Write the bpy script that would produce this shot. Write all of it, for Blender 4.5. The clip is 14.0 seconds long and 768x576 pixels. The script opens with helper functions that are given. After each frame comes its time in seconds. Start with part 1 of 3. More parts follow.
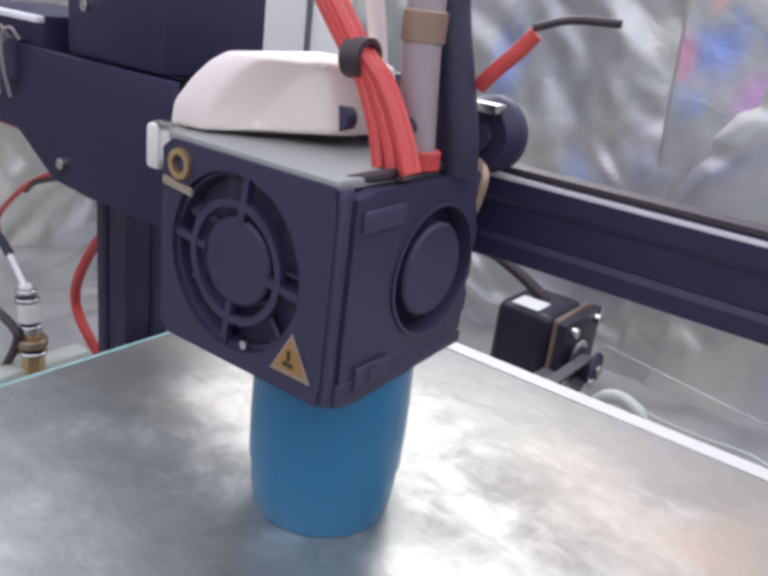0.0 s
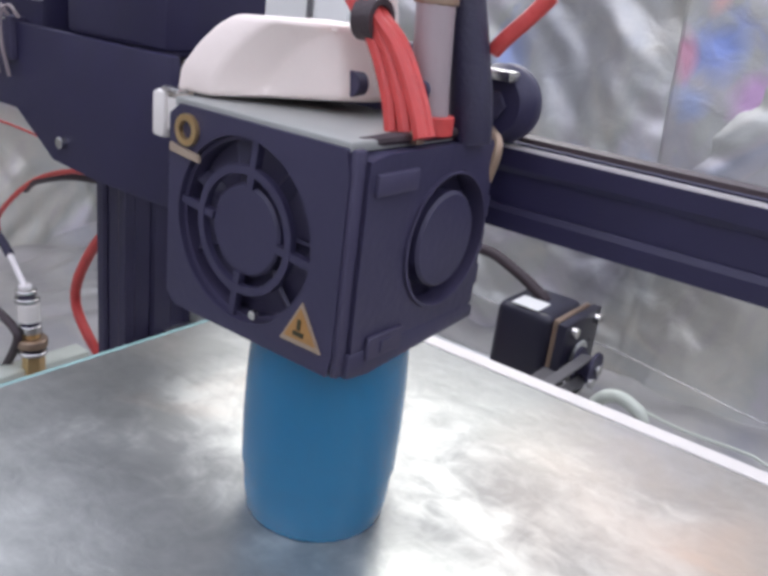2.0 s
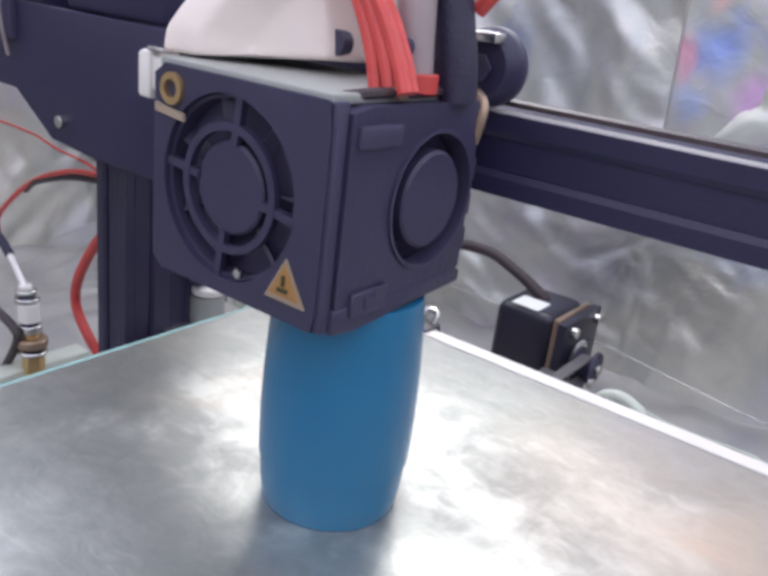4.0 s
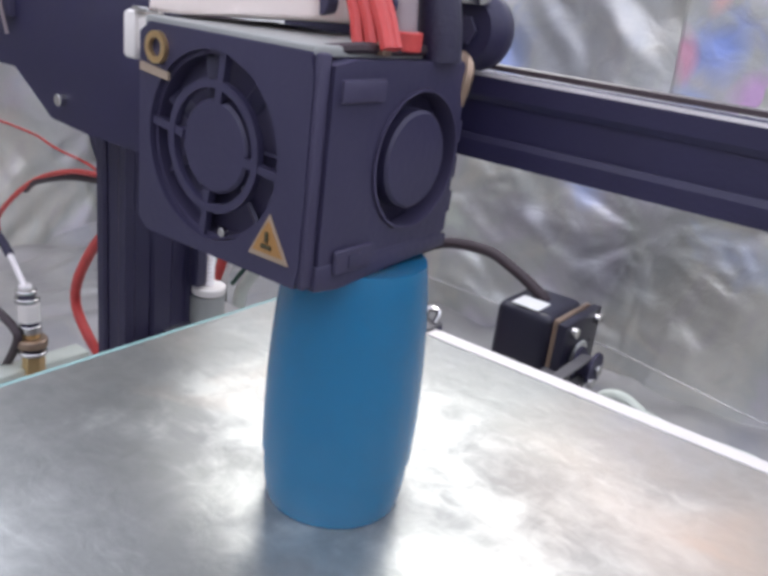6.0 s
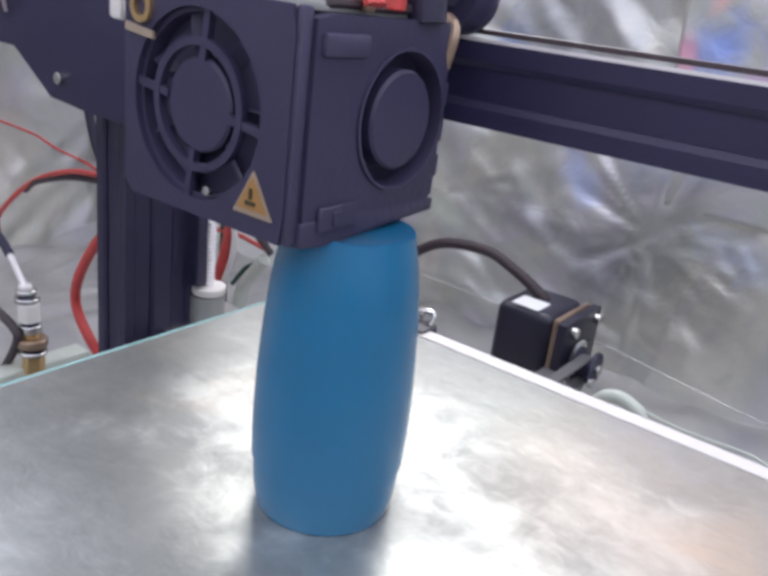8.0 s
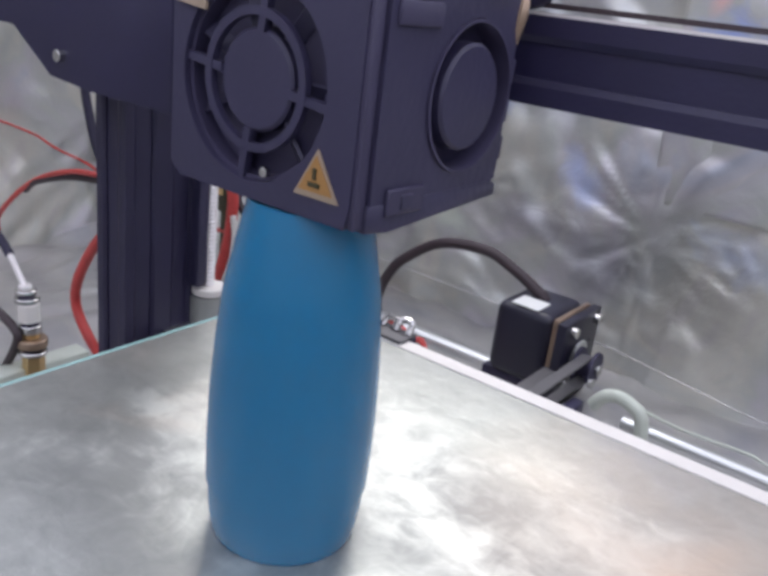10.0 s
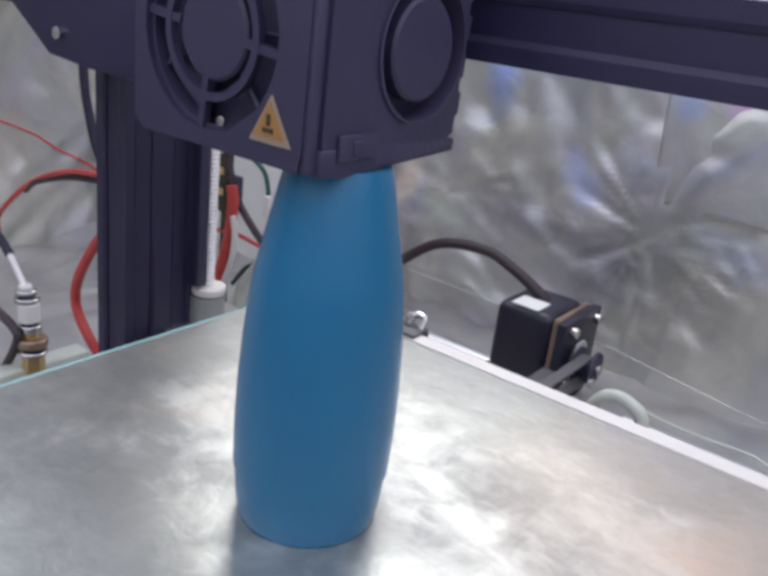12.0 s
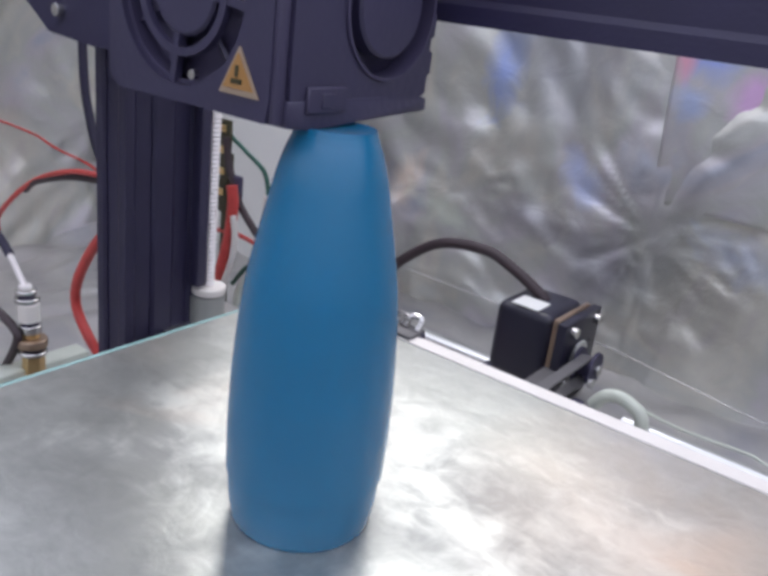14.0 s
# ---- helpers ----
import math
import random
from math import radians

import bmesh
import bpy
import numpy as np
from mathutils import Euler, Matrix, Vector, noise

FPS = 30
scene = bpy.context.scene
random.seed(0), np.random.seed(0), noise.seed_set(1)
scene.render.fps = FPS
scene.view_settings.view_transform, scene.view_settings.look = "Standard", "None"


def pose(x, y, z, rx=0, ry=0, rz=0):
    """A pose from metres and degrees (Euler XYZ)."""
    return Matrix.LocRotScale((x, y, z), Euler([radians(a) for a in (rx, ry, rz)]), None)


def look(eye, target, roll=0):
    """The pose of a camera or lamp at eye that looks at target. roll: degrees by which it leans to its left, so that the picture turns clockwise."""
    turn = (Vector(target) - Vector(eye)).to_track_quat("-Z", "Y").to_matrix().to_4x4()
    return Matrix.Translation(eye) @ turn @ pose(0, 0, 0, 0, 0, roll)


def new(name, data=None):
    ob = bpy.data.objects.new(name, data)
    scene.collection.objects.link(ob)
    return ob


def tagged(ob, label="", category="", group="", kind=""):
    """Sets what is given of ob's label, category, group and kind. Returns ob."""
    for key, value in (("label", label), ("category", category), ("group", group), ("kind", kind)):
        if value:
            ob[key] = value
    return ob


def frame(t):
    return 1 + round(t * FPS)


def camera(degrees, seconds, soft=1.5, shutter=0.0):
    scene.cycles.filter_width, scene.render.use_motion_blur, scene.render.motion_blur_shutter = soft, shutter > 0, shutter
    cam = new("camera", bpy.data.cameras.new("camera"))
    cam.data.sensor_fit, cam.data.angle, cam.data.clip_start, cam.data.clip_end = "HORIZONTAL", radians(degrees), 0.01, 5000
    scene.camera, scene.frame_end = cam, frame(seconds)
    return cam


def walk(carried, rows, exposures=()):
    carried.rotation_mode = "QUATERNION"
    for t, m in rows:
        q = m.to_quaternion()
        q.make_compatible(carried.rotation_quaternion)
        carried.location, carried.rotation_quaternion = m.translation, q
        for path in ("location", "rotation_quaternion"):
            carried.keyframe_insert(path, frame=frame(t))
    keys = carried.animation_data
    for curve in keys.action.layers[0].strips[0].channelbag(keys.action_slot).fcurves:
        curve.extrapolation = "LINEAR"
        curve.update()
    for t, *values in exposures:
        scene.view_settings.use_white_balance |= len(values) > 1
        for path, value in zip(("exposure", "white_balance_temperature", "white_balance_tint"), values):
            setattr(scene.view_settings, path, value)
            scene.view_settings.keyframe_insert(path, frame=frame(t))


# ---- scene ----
cam = camera(52.216, 14.0, soft=3.7)
walk(cam, [(0.0, pose(0, 0, 0.125, 69.264, -6.762, 37.507)),
           (14.0, pose(0, 0, 0.125, 69.264, -6.762, 37.507))],
     exposures=[(0.0, 0.03), (2.5, 0.06), (3.0, 0.14), (8.2, 0.12), (10.3, -0.07), (13.2, -0.13), (14.0, -0.04)])

# ---- light: a lamp at the rim of the cabinet, and the lit room above its open top ----
world = bpy.data.worlds.new("room_light")
scene.world = world
world.use_nodes = True
world.node_tree.nodes["Background"].inputs[0].default_value = (0.88, 0.90, 1.07, 1)
world.node_tree.nodes["Background"].inputs[1].default_value = 1.66


def area_lamp(name, m, power, sx, sy, colour, spread=180):
    d = bpy.data.lights.new(name, "AREA")
    d.shape, d.size, d.size_y, d.energy, d.color = "RECTANGLE", sx, sy, power, colour
    d.spread = radians(spread)
    ob = new(name, d)
    ob.matrix_world = m
    return ob


area_lamp("cabinet_lamp", look((-0.225, 0.405, 0.245), (-0.075, 0.18, -0.02)), 0.235, 0.33, 0.06, (1.0, 0.97, 0.95), 105)

# gantry rise: metres at the start and per second
Z0, RISE = 0.0425, 0.003886
# print head: seconds, x of the middle of the shroud's front
HEAD = [(0, -.1152), (.2, -.1150), (.4, -.1132), (.6, -.1122), (.8, -.1138), (1, -.1116), (1.2, -.1107), (1.5, -.1117), (1.6, -.1145),
        (1.8, -.1134), (2, -.1131), (2.2, -.1137), (2.4, -.1094), (2.5, -.1107), (2.6, -.1143), (2.8, -.1132), (3, -.1199), (3.2, -.1185),
        (5.3, -.1182), (5.5, -.1165), (5.7, -.1198), (5.9, -.1238), (6.1, -.1233), (6.3, -.1180), (6.5, -.1213), (6.7, -.1228),
        (6.9, -.1212), (7, -.1120), (7.3, -.1144), (7.5, -.1126), (7.6, -.1105), (7.9, -.1115), (8, -.1290), (8.2, -.1267),
        (10.3, -.1123), (10.5, -.1128), (10.7, -.1105), (11, -.1119), (11.3, -.1133), (11.5, -.1214), (11.6, -.1257), (11.8, -.1223),
        (12, -.1254), (12.3, -.1257), (12.4, -.1172), (12.8, -.1177), (13.1, -.1182), (13.3, -.1290), (13.5, -.1296), (13.8, -.1335), (14, -.1348)]
# print bed: seconds, y of the vase's axis
BED = [(0, .1368), (.5, .1348), (1, .1340), (1.5, .1345), (2, .1343), (2.5, .1333), (2.9, .1340), (3, .1402), (3.2, .1400),
       (5.3, .1400), (5.5, .1385), (6, .1413), (6.5, .1408), (6.9, .1403), (7, .1330), (7.5, .1345), (7.9, .1350), (8, .1375), (8.2, .1355),
       (10.3, .1225), (10.5, .1228), (11, .1253), (11.3, .1260), (11.5, .1282), (12, .1313), (12.3, .1310), (12.4, .1203), (12.5, .1200),
       (13.1, .1207), (13.3, .1243), (13.5, .1248), (14, .1290)]
VASE_X = -0.1065
BED_LEFT, BED_SIZE, BACK_GAP = -0.2125, 0.235, 0.112


# ---- materials ----
def material(name, colour, rough=0.5, metal=0.0, var=0.15, scale=60.0, bump=0.1, bump_scale=300.0, coat=0.0, emit=0.0):
    """Principled surface with blotches at one scale and grain at another."""
    m = bpy.data.materials.new(name)
    m.use_nodes = True
    nt = m.node_tree
    b = nt.nodes["Principled BSDF"]
    b.inputs["Metallic"].default_value = metal
    b.inputs["Coat Weight"].default_value = coat
    co = nt.nodes.new("ShaderNodeTexCoord")
    n1 = nt.nodes.new("ShaderNodeTexNoise")
    n1.inputs["Scale"].default_value, n1.inputs["Detail"].default_value = scale, 6
    nt.links.new(co.outputs["Object"], n1.inputs["Vector"])
    ramp = nt.nodes.new("ShaderNodeMix")
    ramp.data_type = "RGBA"
    ramp.inputs[6].default_value = (*[c * (1 - var) for c in colour], 1)
    ramp.inputs[7].default_value = (*[min(1, c * (1 + var)) for c in colour], 1)
    nt.links.new(n1.outputs["Fac"], ramp.inputs[0])
    nt.links.new(ramp.outputs[2], b.inputs["Base Color"])
    mr = nt.nodes.new("ShaderNodeMapRange")
    mr.inputs[3].default_value, mr.inputs[4].default_value = max(0.02, rough - 0.08), min(1, rough + 0.08)
    nt.links.new(n1.outputs["Fac"], mr.inputs[0])
    nt.links.new(mr.outputs[0], b.inputs["Roughness"])
    if bump:
        n2 = nt.nodes.new("ShaderNodeTexNoise")
        n2.inputs["Scale"].default_value, n2.inputs["Detail"].default_value = bump_scale, 4
        nt.links.new(co.outputs["Object"], n2.inputs["Vector"])
        bp = nt.nodes.new("ShaderNodeBump")
        bp.inputs["Strength"].default_value, bp.inputs["Distance"].default_value = bump, 0.001
        nt.links.new(n2.outputs["Fac"], bp.inputs["Height"])
        nt.links.new(bp.outputs[0], b.inputs["Normal"])
    if emit:
        b.inputs["Emission Color"].default_value = (*colour, 1)
        b.inputs["Emission Strength"].default_value = emit
    return m


def foil_material(name, colours, rough=0.4, patches=(), grain=0.35, size=11.0):
    """Crinkled metallised film: two-scale tarnish in the given colours, reflections and shade painted where patches
    name them.
    """
    m = bpy.data.materials.new(name)
    m.use_nodes = True
    nt = m.node_tree
    b = nt.nodes["Principled BSDF"]
    b.inputs["Metallic"].default_value = 0.7
    co = nt.nodes.new("ShaderNodeTexCoord")
    n = nt.nodes.new("ShaderNodeTexNoise")
    n.inputs["Scale"].default_value, n.inputs["Detail"].default_value, n.inputs["Distortion"].default_value = size, 6, 1.1
    nt.links.new(co.outputs["Object"], n.inputs["Vector"])
    r = nt.nodes.new("ShaderNodeValToRGB")
    e = r.color_ramp.elements
    while len(e) < len(colours):
        e.new(0.5)
    for k, c in enumerate(colours):
        e[k].position, e[k].color = 0.30 + 0.40 * k / (len(colours) - 1), (*c, 1)
    nt.links.new(n.outputs["Fac"], r.inputs[0])
    out = r.outputs[0]
    fray = nt.nodes.new("ShaderNodeTexNoise")
    fray.inputs["Scale"].default_value, fray.inputs["Detail"].default_value, fray.inputs["Distortion"].default_value = 48, 5, 0.8
    nt.links.new(co.outputs["Object"], fray.inputs["Vector"])
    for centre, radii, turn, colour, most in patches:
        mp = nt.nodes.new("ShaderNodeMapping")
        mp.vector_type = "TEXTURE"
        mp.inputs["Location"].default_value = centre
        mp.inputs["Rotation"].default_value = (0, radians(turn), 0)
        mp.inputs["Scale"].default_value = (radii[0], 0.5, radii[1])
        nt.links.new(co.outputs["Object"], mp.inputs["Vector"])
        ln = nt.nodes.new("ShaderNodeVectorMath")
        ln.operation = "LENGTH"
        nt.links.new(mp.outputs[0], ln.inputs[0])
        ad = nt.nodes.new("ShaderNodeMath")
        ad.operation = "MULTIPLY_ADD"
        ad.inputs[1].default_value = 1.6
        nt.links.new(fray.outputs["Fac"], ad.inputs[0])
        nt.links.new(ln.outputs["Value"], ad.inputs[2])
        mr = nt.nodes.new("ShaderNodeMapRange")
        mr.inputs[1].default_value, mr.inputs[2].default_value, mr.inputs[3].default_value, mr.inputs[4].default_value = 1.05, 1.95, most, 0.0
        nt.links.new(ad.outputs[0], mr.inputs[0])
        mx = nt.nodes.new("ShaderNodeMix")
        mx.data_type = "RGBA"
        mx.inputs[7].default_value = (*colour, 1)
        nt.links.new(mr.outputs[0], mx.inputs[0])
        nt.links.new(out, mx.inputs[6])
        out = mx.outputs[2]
    nt.links.new(out, b.inputs["Base Color"])
    rg = nt.nodes.new("ShaderNodeMapRange")
    rg.inputs[3].default_value, rg.inputs[4].default_value = rough - 0.10, rough + 0.12
    nt.links.new(fray.outputs["Fac"], rg.inputs[0])
    nt.links.new(rg.outputs[0], b.inputs["Roughness"])
    bp = nt.nodes.new("ShaderNodeBump")
    bp.inputs["Strength"].default_value, bp.inputs["Distance"].default_value = grain, 0.003
    nt.links.new(fray.outputs["Fac"], bp.inputs["Height"])
    nt.links.new(bp.outputs[0], b.inputs["Normal"])
    return m


def bed_material():
    """Shiny plate with a smeared, patchy film of dried adhesive over its middle, cut off in front to paint the shade of
    vase and head, and a rusty stain towards one corner.
    """
    m = bpy.data.materials.new("bed_surface")
    m.use_nodes = True
    nt = m.node_tree
    b = nt.nodes["Principled BSDF"]

    def node(kind, **values):
        made = nt.nodes.new(kind)
        for key, value in values.items():
            made.inputs[key.replace("_", " ")].default_value = value
        return made

    def ranged(out, a0, a1, b0, b1):
        made = nt.nodes.new("ShaderNodeMapRange")
        for k, value in enumerate((a0, a1, b0, b1)):
            made.inputs[k + 1].default_value = value
        nt.links.new(out, made.inputs[0])
        return made.outputs[0]

    def maths(operation, a, c, clamp=False):
        made = nt.nodes.new("ShaderNodeMath")
        made.operation, made.use_clamp = operation, clamp
        for k, value in enumerate((a, c)):
            if isinstance(value, float):
                made.inputs[k].default_value = value
            else:
                nt.links.new(value, made.inputs[k])
        return made.outputs[0]

    def mixed(fac, a, c):
        made = nt.nodes.new("ShaderNodeMix")
        made.data_type = "RGBA"
        nt.links.new(fac, made.inputs[0])
        for k, value in ((6, a), (7, c)):
            if isinstance(value, tuple):
                made.inputs[k].default_value = (*value, 1)
            else:
                nt.links.new(value, made.inputs[k])
        return made.outputs[2]

    co = nt.nodes.new("ShaderNodeTexCoord").outputs["Object"]
    cloud = node("ShaderNodeTexNoise", Scale=30, Detail=7, Roughness=0.56, Distortion=0.35)
    nt.links.new(co, cloud.inputs["Vector"])
    fine = node("ShaderNodeTexNoise", Scale=95, Detail=6, Roughness=0.6, Distortion=1.2)
    nt.links.new(co, fine.inputs["Vector"])
    # strokes of the spreader, long across the plate
    turn = nt.nodes.new("ShaderNodeMapping")
    turn.inputs["Rotation"].default_value = (0, 0, radians(24))
    turn.inputs["Scale"].default_value = (22, 130, 1)
    nt.links.new(co, turn.inputs["Vector"])
    stroke = node("ShaderNodeTexNoise", Scale=1.0, Detail=4, Roughness=0.6, Distortion=0.6)
    nt.links.new(turn.outputs[0], stroke.inputs["Vector"])
    mottle = maths("ADD", maths("MULTIPLY", cloud.outputs["Fac"], 0.62), maths("ADD", maths("MULTIPLY", fine.outputs["Fac"], 0.24), maths("MULTIPLY", stroke.outputs["Fac"], 0.14)))
    # the film ends some way in from the plate's edges
    split = nt.nodes.new("ShaderNodeSeparateXYZ")
    nt.links.new(co, split.inputs[0])
    fray = maths("MULTIPLY", maths("SUBTRACT", mottle, 0.5), 0.12)
    west = maths("ADD", maths("SUBTRACT", split.outputs[0], -0.061), fray)
    north = maths("ADD", maths("SUBTRACT", 0.066, split.outputs[1]), fray)
    east = maths("ADD", maths("SUBTRACT", 0.080, split.outputs[0]), fray)
    # in front the film stops on a slant: painted shade of vase and head
    shade_slant = maths("ADD", split.outputs[1], maths("MULTIPLY", split.outputs[0], -0.30))
    south = maths("ADD", maths("SUBTRACT", shade_slant, -0.012), fray)
    film = ranged(maths("MINIMUM", maths("MINIMUM", west, north), maths("MINIMUM", east, south)), -0.007, 0.010, 0.0, 1.0)
    tone = mixed(ranged(mottle, 0.41, 0.585, 0.0, 1.0), (0.33, 0.335, 0.32), (0.68, 0.695, 0.645))
    bare = mixed(ranged(mottle, 0.42, 0.60, 0.0, 1.0), (0.38, 0.39, 0.37), (0.56, 0.575, 0.54))
    base = mixed(film, bare, tone)
    # stain
    far = nt.nodes.new("ShaderNodeVectorMath")
    far.operation = "DISTANCE"
    far.inputs[1].default_value = (0.098, 0.072, 0)
    nt.links.new(co, far.inputs[0])
    dirt = node("ShaderNodeTexNoise", Scale=14, Detail=6, Distortion=0.6)
    nt.links.new(co, dirt.inputs["Vector"])
    near = ranged(far.outputs["Value"], 0.010, 0.090, 1.0, 0.0)
    stain = maths("MULTIPLY", near, ranged(dirt.outputs["Fac"], 0.30, 0.62, 0.25, 1.0))
    specks = ranged(dirt.outputs["Fac"], 0.58, 0.76, 0.0, 0.40)
    base = mixed(maths("ADD", stain, specks, True), base, (0.72, 0.57, 0.45))
    nt.links.new(base, b.inputs["Base Color"])
    nt.links.new(ranged(film, 0.0, 1.0, 0.82, 0.52), b.inputs["Metallic"])
    rough = maths("ADD", ranged(mottle, 0.40, 0.60, 0.08, -0.06), ranged(film, 0.0, 1.0, 0.36, 0.45))
    nt.links.new(rough, b.inputs["Roughness"])
    bp = nt.nodes.new("ShaderNodeBump")
    bp.inputs["Strength"].default_value, bp.inputs["Distance"].default_value = 0.32, 0.002
    nt.links.new(mottle, bp.inputs["Height"])
    nt.links.new(bp.outputs[0], b.inputs["Normal"])
    return m


def layered_material():
    """Glossy blue plastic with the fine ridges of its layers."""
    m = material("blue_plastic", (0.005, 0.155, 0.325), 0.22, 0, 0.10, 30, 0)
    nt = m.node_tree
    b = nt.nodes["Principled BSDF"]
    co = nt.nodes.new("ShaderNodeTexCoord")
    w = nt.nodes.new("ShaderNodeTexWave")
    w.bands_direction = "Z"
    w.inputs["Scale"].default_value, w.inputs["Distortion"].default_value = 900, 0.3
    nt.links.new(co.outputs["Object"], w.inputs["Vector"])
    bp = nt.nodes.new("ShaderNodeBump")
    bp.inputs["Strength"].default_value, bp.inputs["Distance"].default_value = 0.12, 0.0003
    nt.links.new(w.outputs["Fac"], bp.inputs["Height"])
    nt.links.new(bp.outputs[0], b.inputs["Normal"])
    b.inputs["Specular IOR Level"].default_value = 0.6
    b.inputs["Sheen Weight"].default_value, b.inputs["Sheen Roughness"].default_value = 0.22, 0.25
    b.inputs["Sheen Tint"].default_value = (0.55, 0.80, 1.0, 1)
    return m


GREYS = [(0.54, 0.56, 0.63), (0.63, 0.61, 0.63), (0.60, 0.61, 0.575), (0.69, 0.67, 0.60), (0.56, 0.52, 0.54)]
# reflections and darker shade on the north wall, painted into the foil's colour
WALL_REFLECTIONS = [((-0.246, 0.455, 0.090), (0.016, 0.034), 8, (0.30, 0.45, 0.98), 0.75),
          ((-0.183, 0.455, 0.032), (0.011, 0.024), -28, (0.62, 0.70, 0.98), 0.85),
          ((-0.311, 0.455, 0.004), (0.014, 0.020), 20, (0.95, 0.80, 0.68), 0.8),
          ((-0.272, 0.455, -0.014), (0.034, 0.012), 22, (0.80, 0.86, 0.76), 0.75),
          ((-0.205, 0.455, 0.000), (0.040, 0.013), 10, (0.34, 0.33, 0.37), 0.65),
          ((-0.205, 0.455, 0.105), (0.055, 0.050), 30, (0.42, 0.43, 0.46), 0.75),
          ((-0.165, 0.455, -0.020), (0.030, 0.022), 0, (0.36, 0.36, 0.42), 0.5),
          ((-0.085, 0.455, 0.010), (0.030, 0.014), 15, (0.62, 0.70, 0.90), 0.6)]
FOIL = foil_material("silver_foil", GREYS, 0.40, WALL_REFLECTIONS)
FOIL_DULL = foil_material("dull_foil", [(0.42, 0.42, 0.45), (0.53, 0.52, 0.50), (0.47, 0.45, 0.46)], 0.50)
# blue and pink reflections of the room, painted as patches on the flap
FLAP_REFLECTIONS = [((-0.120, 0.445, 0.118), (0.018, 0.020), 20, (0.36, 0.48, 0.95), 0.9),
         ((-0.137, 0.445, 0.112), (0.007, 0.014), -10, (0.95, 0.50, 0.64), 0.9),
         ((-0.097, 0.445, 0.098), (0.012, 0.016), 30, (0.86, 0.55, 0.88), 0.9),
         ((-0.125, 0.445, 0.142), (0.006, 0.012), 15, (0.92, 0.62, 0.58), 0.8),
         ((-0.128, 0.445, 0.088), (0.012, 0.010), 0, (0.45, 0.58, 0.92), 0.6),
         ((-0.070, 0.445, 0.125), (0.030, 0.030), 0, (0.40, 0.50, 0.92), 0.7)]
FOIL_BLUE = foil_material("foil_painted_reflections", GREYS, 0.40, FLAP_REFLECTIONS, 0.35, 16.0)
BRACKET = material("black_powder_coat", (0.020, 0.017, 0.054), 0.5, 0, 0.25, 70, 0.12, 900)
BED_TOP = bed_material()
BLUE = layered_material()
BLACK = material("black_plastic", (0.038, 0.034, 0.075), 0.5, 0, 0.25, 40, 0.15, 500)
BLACK_IN = material("black_fan_plastic", (0.048, 0.042, 0.086), 0.55, 0, 0.2, 60, 0.1, 600)
ANOD = material("black_anodised_aluminium", (0.029, 0.025, 0.062), 0.46, 0.1, 0.2, 80, 0.06, 900)
MOTOR = material("black_motor_enamel", (0.017, 0.016, 0.032), 0.34, 0, 0.25, 60, 0.08, 500)
NAVY_WIRE = material("navy_sleeve", (0.018, 0.015, 0.042), 0.5, 0, 0.2, 200, 0.3, 900)
TAN_PLATE = material("tan_tarnished_steel", (0.36, 0.26, 0.19), 0.38, 0.6, 0.25, 150, 0.1, 700)
ZINC = material("bright_zinc", (0.88, 0.84, 0.83), 0.35, 0.25, 0.08, 150, 0.05, 700)
STEEL = material("steel", (0.62, 0.61, 0.60), 0.25, 1, 0.1, 120, 0.05, 800)
ALU = material("bare_aluminium", (0.72, 0.73, 0.72), 0.32, 0.9, 0.08, 60, 0.08, 500)
BRASS = material("brass", (0.75, 0.53, 0.26), 0.3, 0.9, 0.12, 90, 0.05, 700)
WHITE = material("white_plastic", (0.80, 0.76, 0.72), 0.45, 0, 0.06, 70, 0.1, 400)
CREAM = material("cream_silicone", (0.86, 0.76, 0.70), 0.55, 0, 0.10, 45, 0.2, 260)
RED = material("red_sleeve", (0.60, 0.070, 0.064), 0.42, 0, 0.2, 200, 0.2, 800)
BLACK_WIRE = material("black_sleeve", (0.048, 0.032, 0.038), 0.5, 0, 0.2, 200, 0.3, 900)
GREEN = material("green_sleeve", (0.015, 0.085, 0.06), 0.4, 0, 0.2, 150, 0.1, 800)
CLEAR = material("milky_tube", (0.33, 0.27, 0.28), 0.35, 0, 0.1, 120, 0.1, 500)
STICKER = material("white_sticker", (0.85, 0.85, 0.83), 0.5, 0, 0.04, 150, 0.05, 500)
YELLOW = material("amber_label", (0.38, 0.20, 0.065), 0.5, 0, 0.10, 200, 0.05, 600)
LABEL_EDGE = material("pale_label_edge", (0.36, 0.28, 0.21), 0.5, 0, 0.08, 200, 0.05, 600)
PANEL = material("light_grey_panel", (0.84, 0.84, 0.81), 0.6, 0, 0.06, 12, 0.08, 300)
GLASS_EDGE = material("green_glass_edge", (0.38, 0.62, 0.60), 0.2, 0, 0.1, 60, 0.05, 400)
BOARD = material("dark_circuit_board", (0.05, 0.045, 0.02), 0.5, 0, 0.3, 150, 0.1, 700)
PALE_PLASTIC = material("pale_green_plastic", (0.60, 0.64, 0.56), 0.35, 0, 0.1, 120, 0.1, 500)
BELT = material("grey_rubber_belt", (0.13, 0.125, 0.13), 0.6, 0, 0.15, 200, 0.2, 700)
GREY_TOP = material("grey_heat_sink", (0.36, 0.37, 0.35), 0.5, 0.2, 0.1, 80, 0.1, 500)


